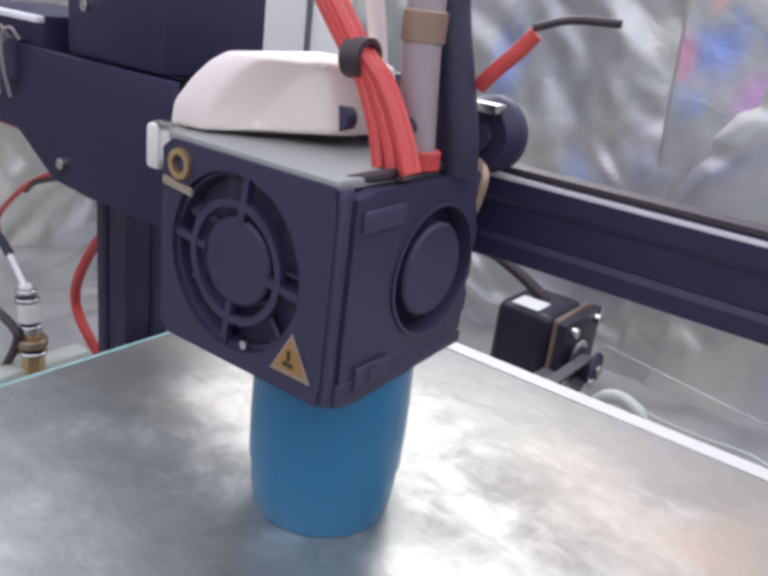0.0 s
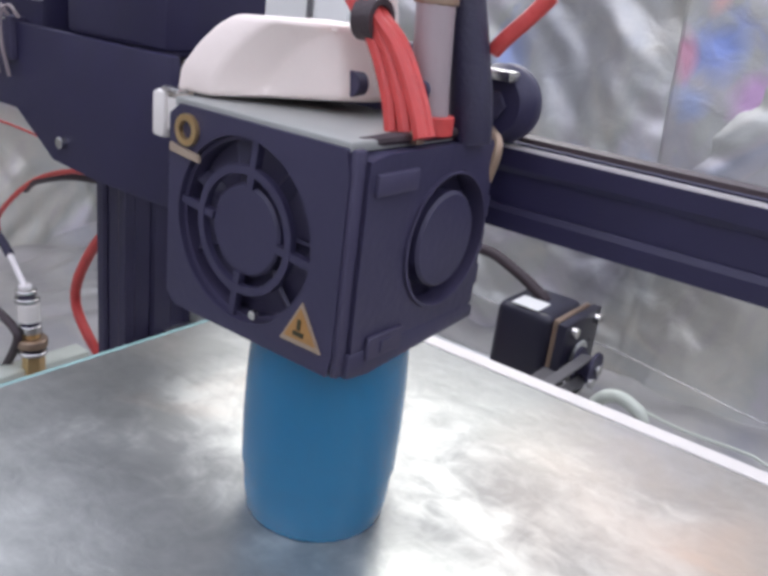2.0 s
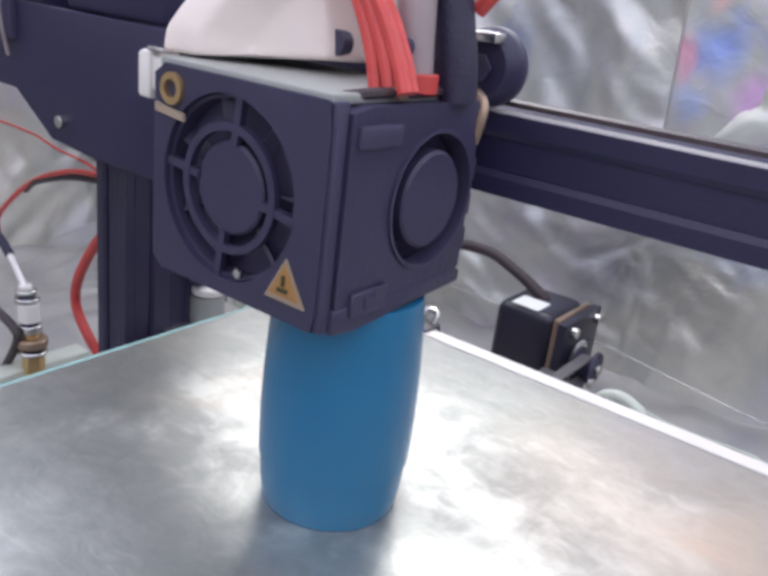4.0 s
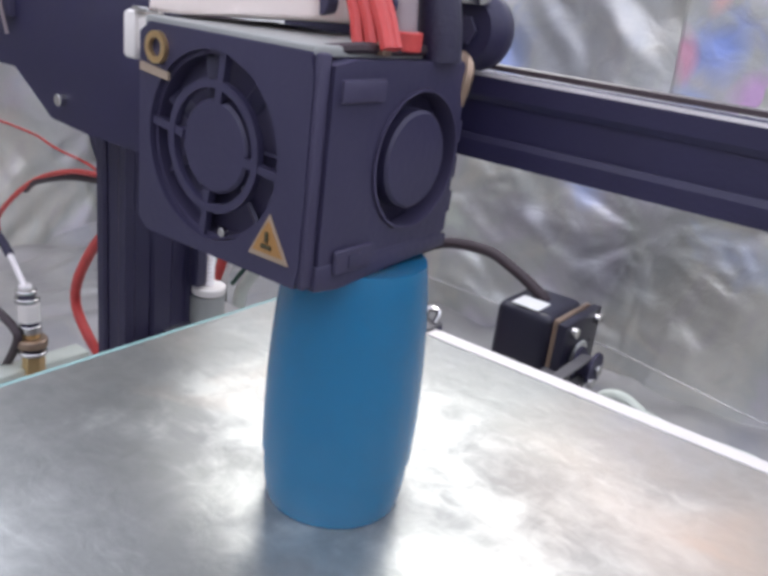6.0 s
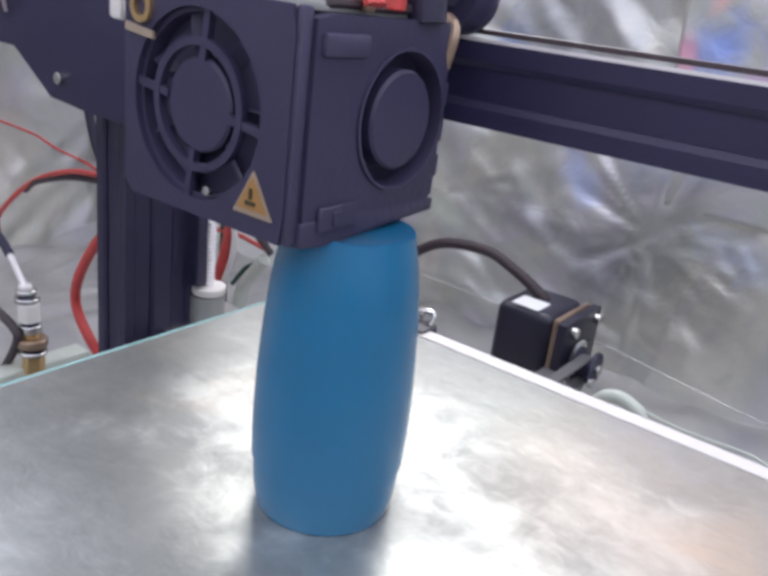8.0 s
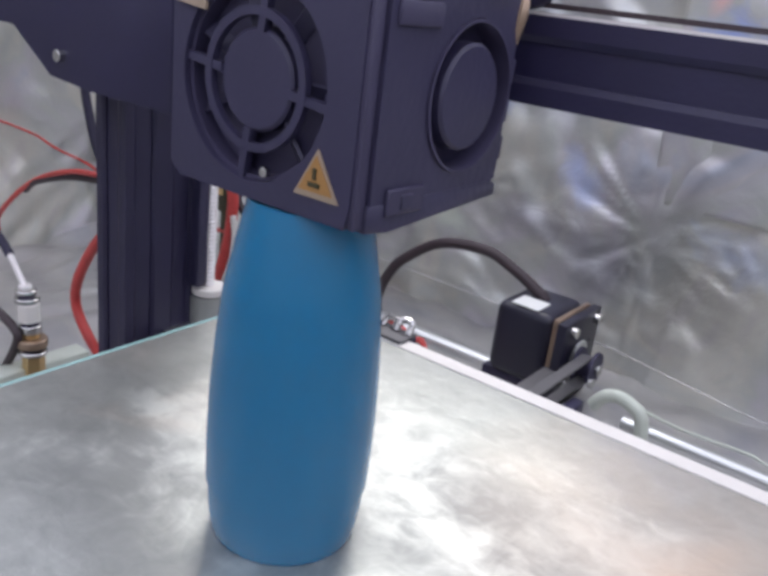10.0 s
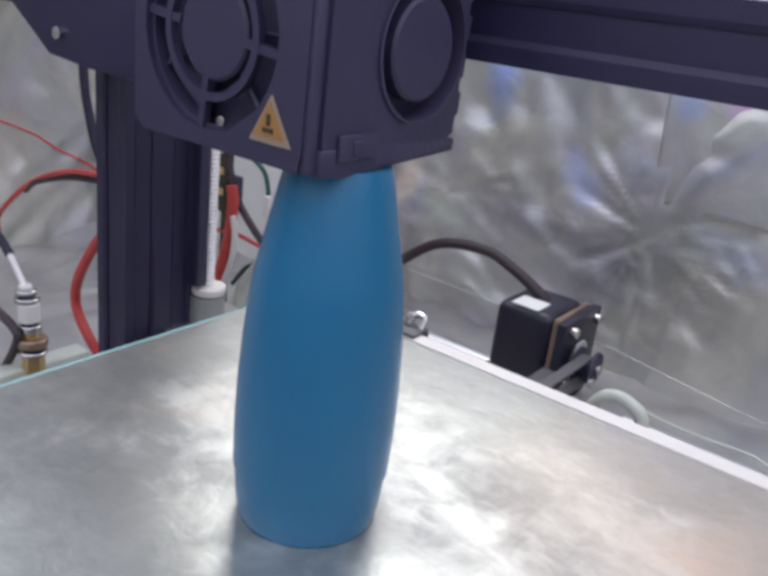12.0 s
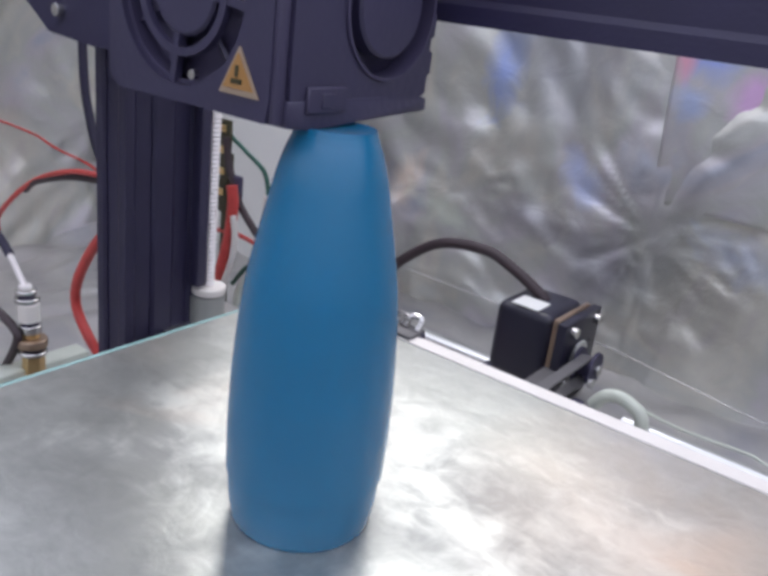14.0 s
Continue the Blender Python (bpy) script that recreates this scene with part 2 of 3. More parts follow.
# ---- mesh helpers ----
def part(name, bm, mat, parent=None, label="", smooth=True):
    me = bpy.data.meshes.new(name)
    bmesh.ops.recalc_face_normals(bm, faces=bm.faces)
    bm.to_mesh(me)
    bm.free()
    me.materials.append(mat)
    for p in me.polygons:
        p.use_smooth = smooth
    if smooth:
        me.set_sharp_from_angle(angle=radians(38))
    ob = new(name, me)
    ob.parent = parent
    if label:
        ob["label"] = label
    return ob


def thing(name, label, category, x=0, y=0, z=0, group="", kind=""):
    ob = new(name)
    ob.empty_display_size = 0.01
    ob.location = (x, y, z)
    return tagged(ob, label, category, group, kind)


def box(x0, x1, y0, y1, z0, z1, bevel=0.0, seg=2, bm=None):
    bm = bm or bmesh.new()
    r = bmesh.ops.create_cube(bm, size=1, matrix=Matrix.Translation(((x0 + x1) / 2, (y0 + y1) / 2, (z0 + z1) / 2)) @ Matrix.Diagonal((x1 - x0, y1 - y0, z1 - z0, 1)))
    if bevel:
        es = list({e for v in r["verts"] for e in v.link_edges})
        bmesh.ops.bevel(bm, geom=es, offset=bevel, segments=seg, affect="EDGES", profile=0.5)
    return bm


AXES = {"x": Matrix.Rotation(radians(90), 4, "Y"), "y": Matrix.Rotation(radians(-90), 4, "X"), "z": Matrix.Identity(4)}


def lathe(profile, axis="z", at=(0, 0, 0), n=32, bm=None, closed=False):
    """A turned shape: profile is rows of (radius, height)."""
    bm = bm or bmesh.new()
    m = Matrix.Translation(at) @ AXES[axis]
    rings = []
    for r, z in profile:
        rings.append([bm.verts.new(m @ Vector((r * math.cos(a), r * math.sin(a), z))) for a in [2 * math.pi * i / n for i in range(n)]] if r > 1e-7 else [bm.verts.new(m @ Vector((0, 0, z)))])
    pairs = list(zip(rings, rings[1:])) + ([(rings[-1], rings[0])] if closed else [])
    for a, b in pairs:
        for i in range(n):
            j = (i + 1) % n
            if len(a) == 1:
                bm.faces.new((a[0], b[i], b[j]))
            elif len(b) == 1:
                bm.faces.new((a[i], a[j], b[0]))
            else:
                bm.faces.new((a[i], a[j], b[j], b[i]))
    return bm


def cyl(r, z0, z1, axis="z", at=(0, 0, 0), n=24, bm=None, c=0.0):
    c = c or r * 0.06
    return lathe([(0, z0), (r - c, z0), (r, z0 + c), (r, z1 - c), (r - c, z1), (0, z1)], axis, at, n, bm)


def ring(ro, ri, z0, z1, axis="z", at=(0, 0, 0), n=40, bm=None):
    return lathe([(ro, z0), (ro, z1), (ri, z1), (ri, z0)], axis, at, n, bm, True)


def tube(points, r, n=10, sub=8, bm=None):
    """A sleeve or wire along a smooth line through the points."""
    bm = bm or bmesh.new()
    P = [Vector(p) for p in points]
    Q = [P[0] * 2 - P[1]] + P + [P[-1] * 2 - P[-2]]
    line = []
    for i in range(1, len(Q) - 2):
        for k in range(sub):
            t = k / sub
            a, b, c, d = Q[i - 1:i + 3]
            line.append(0.5 * (2 * b + (c - a) * t + (2 * a - 5 * b + 4 * c - d) * t * t + (3 * b - a - 3 * c + d) * t ** 3))
    line.append(P[-1])
    up = Vector((0.31, 0.27, 0.91))
    rows = []
    for i, p in enumerate(line):
        d = (line[min(i + 1, len(line) - 1)] - line[max(i - 1, 0)]).normalized()
        u = up - d * up.dot(d)
        u.normalize()
        up = u
        w = d.cross(u)
        rows.append([bm.verts.new(p + r * (math.cos(a) * u + math.sin(a) * w)) for a in [2 * math.pi * k / n for k in range(n)]])
    for a, b in zip(rows, rows[1:]):
        for k in range(n):
            bm.faces.new((a[k], a[(k + 1) % n], b[(k + 1) % n], b[k]))
    bm.faces.new(rows[0][::-1])
    bm.faces.new(rows[-1])
    return bm


def prism(outline, lo, hi, axis="z", bevel=0.0):
    """A plate of that outline, from lo to hi along an axis (outline in the other two, in x-y-z order)."""
    bm = bmesh.new()
    put = {"z": lambda a, b, h: (a, b, h), "y": lambda a, b, h: (a, h, b), "x": lambda a, b, h: (h, a, b)}[axis]
    lows = [bm.verts.new(put(a, b, lo)) for a, b in outline]
    tops = [bm.verts.new(put(a, b, hi)) for a, b in outline]
    n = len(outline)
    bm.faces.new(lows)
    bm.faces.new(tops)
    for i in range(n):
        bm.faces.new((lows[i], lows[(i + 1) % n], tops[(i + 1) % n], tops[i]))
    if bevel:
        bmesh.ops.bevel(bm, geom=bm.edges[:], offset=bevel, segments=2, affect="EDGES", profile=0.5)
    return bm


def slot_outline(w, d, cells_w, cells_d, x0=0, y0=0):
    """Outline of a slotted profile bar, one V groove per 20 mm cell on every side."""
    pts = []
    g, n, dp = 0.0056, 0.0040, 0.0014

    def side(cells):
        out = []
        for k in range(cells):
            m = 0.010 + 0.020 * k
            out += [(m - g, 0), (m - n, 0.6 * dp), (m - n, dp), (m + n, dp), (m + n, 0.6 * dp), (m + g, 0)]
        return out
    pts.append((0, 0))
    pts += [(u, v) for u, v in side(cells_w)]
    pts.append((w, 0))
    pts += [(w - v, u) for u, v in side(cells_d)]
    pts.append((w, d))
    pts += [(w - u, d - v) for u, v in side(cells_w)]
    pts.append((0, d))
    pts += [(v, d - u) for u, v in side(cells_d)]
    return [(x0 + a, y0 + b) for a, b in pts]


def zigzag(v):
    """A wave of straight flanks between -1 and 1."""
    return 4 * abs(v - math.floor(v + 0.5)) - 1


def crumpled(name, mat, origin, ax, ay, nx, ny, depth, seed, label, stars=(), sag=None):
    """A wall of crinkled foil with thickness: flat facets between sharp creases, and stars of creases, on a flat backing."""
    rng = random.Random(int(seed * 10))
    folds = []
    for f, amp in ((7, 0.55), (11, 0.45), (17, 0.30), (26, 0.20), (41, 0.12), (60, 0.07)):
        for k in range(2):
            a = rng.uniform(0, math.pi)
            folds.append((f * math.cos(a), f * math.sin(a), rng.random(), amp, rng.uniform(0, 40)))
    bm = bmesh.new()
    o, u, v = Vector(origin), Vector(ax), Vector(ay)
    nrm = u.cross(v).normalized()
    lu, lv = u.length, v.length
    grid = []
    for j in range(ny + 1):
        row = []
        for i in range(nx + 1):
            x, y = i / nx * lu, j / ny * lv
            bend = noise.noise_vector(Vector((x * 9 + seed, y * 9, seed)))
            px, py = x + 0.030 * bend.x, y + 0.030 * bend.y
            h = 0.0
            for fx, fy, ph, amp, cell in folds:
                fade = max(0.0, 0.5 + 1.3 * noise.noise(Vector((x * 8 + cell, y * 8, cell))))
                h += amp * fade * zigzag(px * fx + py * fy + ph)
            h *= 0.0062 * depth / 0.012
            if sag:
                h += sag[1] * (math.hypot(y - sag[0], 0.03) - 0.03)
            for sx, sy, rad, spokes, steep in stars:
                dx, dy = x - sx, y - sy
                rr = math.hypot(dx, dy)
                th = math.atan2(dy, dx) / (2 * math.pi)
                w = math.exp(-(rr / rad) ** 2)
                lump = noise.noise_vector(Vector((4 * math.cos(6.283 * th), 4 * math.sin(6.283 * th), seed)))
                h = h * (1 - 0.55 * w) + steep * rr * w * (max(0.0, 0.6 + 1.4 * lump.y) * zigzag(th * spokes + 0.9 * lump.x + 0.4 * bend.x) + 0.4 * zigzag(th * (2 * spokes + 1) + rr * 9 + lump.z))
            row.append(bm.verts.new(o + u * (i / nx) + v * (j / ny) + nrm * (depth + h)))
        grid.append(row)
    for j in range(ny):
        for i in range(nx):
            bm.faces.new((grid[j][i], grid[j][i + 1], grid[j + 1][i + 1], grid[j + 1][i]))
    back = [bm.verts.new(o + u * a + v * b - nrm * 0.004) for a, b in ((0, 0), (1, 0), (1, 1), (0, 1))]
    bm.faces.new(back[::-1])
    edges = [grid[0], [r[-1] for r in grid], grid[-1][::-1], [r[0] for r in grid][::-1]]
    for k in range(4):
        bm.faces.new([*edges[k][::-1], back[k], back[(k + 1) % 4]])
    me = bpy.data.meshes.new(name)
    bm.to_mesh(me)
    bm.free()
    me.materials.append(mat)
    for p in me.polygons:
        p.use_smooth = True
    return tagged(new(name, me), label, "wall", kind="structure")


# ---- the cabinet round the printer ----
FLOOR = -0.075
LOW = FLOOR - 0.030
WALL_B, WALL_L, WALL_R, WALL_F, TOP = 0.47, -0.56, 0.36, -0.30, 0.26
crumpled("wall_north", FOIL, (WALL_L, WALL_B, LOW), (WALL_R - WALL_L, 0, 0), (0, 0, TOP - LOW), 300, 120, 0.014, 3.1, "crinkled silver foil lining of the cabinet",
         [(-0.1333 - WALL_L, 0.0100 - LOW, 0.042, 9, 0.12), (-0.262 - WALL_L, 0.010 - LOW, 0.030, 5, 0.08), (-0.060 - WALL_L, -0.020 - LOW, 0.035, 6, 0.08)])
crumpled("wall_north_flap", FOIL_BLUE, (-0.1375, WALL_B - 0.0100, 0.030), (0.34, 0, 0), (-0.010, -0.010, 0.205), 130, 80, 0.005, 6.3, "foil sheet with blue and pink reflections painted on")
crumpled("wall_west", FOIL, (WALL_L, WALL_F, LOW), (0, WALL_B - WALL_F, 0), (0, 0, TOP - LOW), 220, 100, 0.014, 8.4, "crinkled silver foil lining of the cabinet", (), (-0.015 - LOW, 0.22))
crumpled("wall_east", FOIL, (WALL_R, WALL_B, LOW), (0, WALL_F - WALL_B, 0), (0, 0, TOP - LOW), 60, 40, 0.014, 5.7, "crinkled silver foil lining of the cabinet")
crumpled("wall_south", FOIL, (WALL_R, WALL_F, LOW), (WALL_L - WALL_R, 0, 0), (0, 0, TOP - LOW), 60, 40, 0.014, 2.2, "crinkled silver foil lining of the cabinet")
panel = tagged(part("wall_panel", box(-0.50, -0.345, 0.412, 0.418, FLOOR - 0.012, 0.15, 0.001), PANEL), "smooth light grey board standing before the foil", "board", kind="structure")
part("panel_seam", box(-0.3775, -0.3735, 0.4095, 0.412, FLOOR - 0.012, 0.15, 0.0005), BELT, panel)
tagged(crumpled("floor", FOIL_DULL, (WALL_L, WALL_F, FLOOR - 0.016), (WALL_R - WALL_L, 0, 0), (0, WALL_B - WALL_F, 0), 200, 170, 0.010, 1.7, ""), "crinkled foil on the cabinet floor", "floor")


# ---- print bed and its vase ----
def build_bed():
    bed = thing("print_bed", "silver print bed with a glass plate and metal clip", "print bed", VASE_X, BED[0][1], 0)
    x0, x1 = BED_LEFT - VASE_X, BED_LEFT - VASE_X + BED_SIZE
    y1, y0 = BACK_GAP, BACK_GAP - BED_SIZE
    part("surface", box(x0 + 0.0030, x1 - 0.0022, y0 + 0.0022, y1 - 0.0082, -0.0004, 0.0002, 0.0002, 1), BED_TOP, bed, "cloudy silver build surface")
    part("glass_plate", box(x0, x1, y0, y1, -0.0050, -0.0004, 0.0006, 2), GLASS_EDGE, bed, "glass plate with a pale green edge")
    part("back_strip", box(x0 + 0.004, x1 - 0.001, y1 - 0.0078, y1 - 0.0004, -0.0004, 0.0006, 0.0003, 1), WHITE, bed, "white strip along the back edge")
    part("heater_plate", box(x0 + 0.002, x1 - 0.002, y0 + 0.002, y1 - 0.002, -0.0085, -0.0050), ALU, bed, "bare aluminium heater plate")
    bm = box(-0.045, 0.045, -0.09, 0.09, -0.0185, -0.0155, 0.0008)
    part("carriage", bm, ANOD, bed)
    for sx in (x0 + 0.03, x1 - 0.03):
        for sy in (y0 + 0.03, y1 - 0.03):
            part("spring", lathe([(0.004, -0.0185), (0.0034, -0.016), (0.004, -0.0135), (0.0034, -0.011), (0.004, -0.0085)], "z", (sx, sy, 0), 12), STEEL, bed)
    for cx in (-0.050,):
        clip = part("clip", box(cx - 0.008, cx + 0.008, y1 - 0.007, y1 + 0.004, 0.0006, 0.0022, 0.0006), BELT, bed, "dark spring clip with shiny levers")
        part("clip_back", box(cx - 0.008, cx + 0.008, y1 + 0.0005, y1 + 0.0045, -0.010, 0.0006, 0.0006), BLACK, clip)
        for dx, lift in ((-0.0035, 0.0), (0.0035, 0.0012)):
            part("clip_lever", tube([(cx + dx - 0.0028, y1 + 0.000, 0.0022), (cx + dx - 0.0024, y1 + 0.003, 0.0048 + lift), (cx + dx + 0.0024, y1 + 0.003, 0.0050 + lift), (cx + dx + 0.0028, y1 + 0.000, 0.0022)], 0.0013, 8, 5), STEEL, clip)
    return bed


def build_bed_rail():
    r = thing("bed_rail", "black slotted rail on which the bed slides", "rail", -0.1010, 0, FLOOR)
    part("profile", prism(slot_outline(0.040, 0.020, 2, 1, -0.020, 0.0360), -0.110, 0.225, "y"), ANOD, r, smooth=False)
    for y in (-0.100, 0.195):
        part("foot", box(-0.018, 0.018, y, y + 0.020, -0.014, 0.0360, 0.001), ANOD, r)


def vase_radius(z):
    s = 0.125
    zs = [0, .012, .05, .1, .2, .3, .4, .5, .6, .7, .75, .775]
    rs = [.142, .1475, .1525, .1548, .1572, .1552, .149, .1387, .118, .0964, .08, .066]
    near = [float(np.interp(z / s + d, zs, rs)) for d in (-.02, -.01, 0, .01, .02)]
    # a slipped layer leaves a small ledge low on the wall
    return sum(near) / 5 * s - (0.0005 if z < 0.0132 else 0.0)


AXIS = (-0.0006, -0.0004, 0)
RINGS = []


def build_vase():
    vase = thing("printed_vase", "glossy blue plastic vase being printed in layers", "vase", VASE_X, BED[0][1], 0.0004)
    top, wall = Z0, 0.0012
    zs = sorted([top * k / 40 for k in range(41)] + [0.0130, 0.0133])
    prof = [(0, 0)] + [(vase_radius(z), z) for z in zs] + [(vase_radius(top) - wall, top), (vase_radius(top) - 2 * wall, top - 0.0004), (0, top - 0.0004)]
    part("body", lathe(prof, "z", AXIS, 96), BLUE, vase)
    # each layer waits inside the printed body and rises with the nozzle to its place
    n = 44
    d = RISE * 14 / n
    for k in range(n):
        a, b = top + k * d, top + (k + 1) * d
        ob = part("layer", ring_band(a, b, wall), BLUE, vase)
        RINGS.append((ob, b))
    return vase


def ring_band(a, b, wall):
    m = (a + b) / 2
    ra, rm, rb = vase_radius(a), vase_radius(m), vase_radius(b)
    return lathe([(0, a), (ra, a), (rm, m), (rb, b), (rb - wall, b), (rb - 2 * wall, b - 0.0004), (0, b - 0.0004)], "z", AXIS, 96)


def holed(au, bu, at, R, lo, hi, axis, n=48):
    """A plate with a round hole, from lo to hi along an axis."""
    bm = bmesh.new()
    put = {"y": lambda a, b, h: (a, h, b), "x": lambda a, b, h: (h, a, b)}[axis]
    cx, cz = at
    rect, circ = [], []
    for i in range(n):
        t = 2 * math.pi * (i + 0.5) / n
        dx, dz = math.cos(t), math.sin(t)
        far = min(((au[1] - cx) if dx > 0 else (cx - au[0])) / abs(dx), ((bu[1] - cz) if dz > 0 else (cz - bu[0])) / abs(dz))
        rect.append((cx + dx * far, cz + dz * far))
        circ.append((cx + dx * R, cz + dz * R))
    rows = []
    for pts, h in ((rect, hi), (rect, lo), (circ, lo), (circ, hi)):
        rows.append([bm.verts.new(put(a, b, h)) for a, b in pts])
    for k in range(4):
        a, b = rows[k], rows[(k + 1) % 4]
        for i in range(n):
            bm.faces.new((a[i], a[(i + 1) % n], b[(i + 1) % n], b[i]))
    return bm


# ---- print head; its space has the nozzle's tip height at 0 and the front's middle at x = 0 ----
def build_head():
    head = thing("extruder", "black extruder with round fan and amber warning label", "extruder", HEAD[0][1], 0, Z0)
    F, B = 0.110, 0.160
    w, lo, hi = 0.0255, 0.0012, 0.0475
    cx, cz = -0.0020, 0.0245
    part("front_panel", holed((-w, w), (lo, hi), (cx, cz), 0.0198, F, F + 0.003, "y"), BLACK, head)
    fan = part("fan", ring(0.0197, 0.0188, F + 0.0015, F + 0.0053, "y", (cx, 0, cz)), BLACK_IN, head)
    part("hub", cyl(0.0100, F + 0.0012, F + 0.0053, "y", (cx, 0, cz), 32), BLACK, fan)
    part("guard_ring", ring(0.0140, 0.0122, F + 0.0005, F + 0.0022, "y", (cx, 0, cz)), BLACK, fan)
    for k in range(4):
        a = math.pi / 2 * k - 0.12
        sp = bmesh.new()
        bmesh.ops.create_cube(sp, size=1, matrix=Matrix.Translation((cx, F + 0.0016, cz)) @ Matrix.Rotation(-a, 4, "Y") @ Matrix.Translation((0.0148, 0, 0)) @ Matrix.Diagonal((0.0106, 0.0018, 0.0018, 1)))
        part("spoke", sp, BLACK, fan)
    for k in range(7):
        a = 2 * math.pi * k / 7
        bl = bmesh.new()
        bmesh.ops.create_cube(bl, size=1, matrix=Matrix.Translation((cx, F + 0.0042, cz)) @ Matrix.Rotation(-a, 4, "Y") @ Matrix.Translation((0.0138, 0, 0)) @ Matrix.Rotation(radians(40), 4, "X") @ Matrix.Diagonal((0.0095, 0.0008, 0.0035, 1)))
        part("blade", bl, BLACK, fan)
    part("fan_back", box(-w + 0.002, w - 0.002, F + 0.0054, F + 0.0090, lo + 0.002, hi - 0.002), BLACK_IN, head)
    # side shell with the blower's round inlet
    part("left_panel", box(-w, -w + 0.0025, F + 0.0032, B - 0.012, lo, hi, 0.0006), BLACK, head)
    blower = part("blower", box(w - 0.012, w - 0.0034, F + 0.0036, B, lo + 0.004, hi - 0.001, 0.0010), BLACK, head)
    by, bz = F + 0.0338, 0.0252
    part("side_cover", holed((F + 0.0036, B), (lo + 0.004, hi - 0.001), (by, bz), 0.0158, w - 0.0034, w + 0.0020, "x"), BLACK, blower)
    part("inlet_rim", ring(0.0157, 0.0150, w - 0.0030, w + 0.0026, "x", (0, by, bz)), BLACK_IN, blower)
    part("inlet_hub", cyl(0.0110, w - 0.0030, w + 0.0022, "x", (0, by, bz), 32), BLACK, blower)
    part("corner_seam", box(w - 0.0006, w + 0.0012, F + 0.0004, F + 0.0036, lo, hi, 0.0006), BLACK_IN, head)
    duct = part("duct", prism([(F + 0.0030, lo - 0.0006), (F + 0.010, lo - 0.0012), (B + 0.001, lo + 0.0012), (B + 0.001, lo + 0.0042), (B - 0.004, lo + 0.0050), (F + 0.0030, lo + 0.0048)], w - 0.010, w + 0.0022, "x", 0.0005), BLACK, head)
    part("duct_mark", box(w + 0.0020, w + 0.0030, F + 0.008, F + 0.020, lo + 0.0022, lo + 0.0075, 0.0003, 1), BLACK_IN, duct)
    part("duct_hole", box(w + 0.0028, w + 0.0034, F + 0.012, F + 0.016, lo + 0.0032, lo + 0.0062, 0.0002, 1), BLACK, duct)
    for k in range(3):
        part("notch", box(w - 0.004, w + 0.0018, B - 0.001, B + 0.0018, lo + 0.0095 + 0.0085 * k, lo + 0.0150 + 0.0085 * k, 0.0005), BLACK, blower)
    part("base_plate", box(-w + 0.001, w - 0.010, F + 0.003, B - 0.012, lo, lo + 0.002, 0.0004), BLACK, head)
    part("top_plate", box(-w + 0.0006, w - 0.001, F + 0.0008, B - 0.010, hi - 0.001, hi + 0.0012, 0.0005), GREY_TOP, head, "grey metal top plate catching the light")
    part("heater_block", box(-0.004, 0.012, 0.122, 0.142, lo - 0.0006, lo + 0.0100, 0.0008), ALU, head)
    part("nozzle", lathe([(0, 0.0), (0.0006, 0.0), (0.0028, 0.0016), (0.0028, 0.004), (0, 0.004)], "z", (0.0084, 0.130, 0), 12), BRASS, head, "brass nozzle tip")
    # warning label, a triangle by the lower corner of the front
    lab = part("warning_label", prism([(0.0118, 0.0056), (0.0230, 0.0056), (0.0172, 0.0150)], F - 0.0005, F - 0.0001, "y"), LABEL_EDGE, head, "amber triangular warning label with a pale border")
    part("label_field", prism([(0.0131, 0.0068), (0.0217, 0.0068), (0.0172, 0.0138)], F - 0.0008, F - 0.0005, "y"), YELLOW, lab)
    part("label_mark", box(0.0158, 0.0186, F - 0.0011, F - 0.0008, 0.0078, 0.0087), BOARD, lab)
    part("label_mark", box(0.0168, 0.0176, F - 0.0011, F - 0.0008, 0.0092, 0.0114), BOARD, lab)
    part("grommet", ring(0.0034, 0.0020, F - 0.0010, F + 0.0006, "y", (-0.0192, 0, 0.0425), 24), BRASS, head, "small brass grommet on the fan cover")
    part("grommet_tab", prism([(-0.0245, 0.0372), (-0.0150, 0.0362), (-0.0150, 0.0378), (-0.0245, 0.0390)], F - 0.0008, F - 0.0001, "y"), LABEL_EDGE, head, "tan tab under the grommet")
    part("fan_lead", tube([(w - 0.003, F + 0.006, hi + 0.0002), (w - 0.001, F + 0.014, hi + 0.0010), (w - 0.0015, F + 0.026, hi + 0.0006), (w - 0.0005, B - 0.006, hi + 0.0012)], 0.0012, 8), BLACK_WIRE, head, "dark fan lead along the top edge")
    part("lead_clip", box(w - 0.0035, w + 0.0012, F + 0.0185, F + 0.0215, hi - 0.0004, hi + 0.0024, 0.0005), TAN_PLATE, head)
    part("latch", box(w + 0.0012, w + 0.0030, F + 0.0055, F + 0.0190, 0.0385, 0.0430, 0.0006), BLACK_IN, head)
    part("connector", box(-0.0335, -0.0290, F + 0.001, F + 0.010, 0.0385, 0.0490, 0.0012), WHITE, head, "white plastic plug")
    part("plug_tab", box(-0.0292, -0.0250, F + 0.002, F + 0.008, 0.0405, 0.0480, 0.0006), WHITE, head)
    part("plug_pin", box(-0.0300, -0.0245, F + 0.001, F + 0.004, 0.0490, 0.0500, 0.0003), STEEL, head)
    part("screw", cyl(0.0010, F - 0.0008, F + 0.0006, "y", (0.0035, 0, 0.0075), 12), STEEL, head)
    # what stands on top
    cv = bmesh.new()
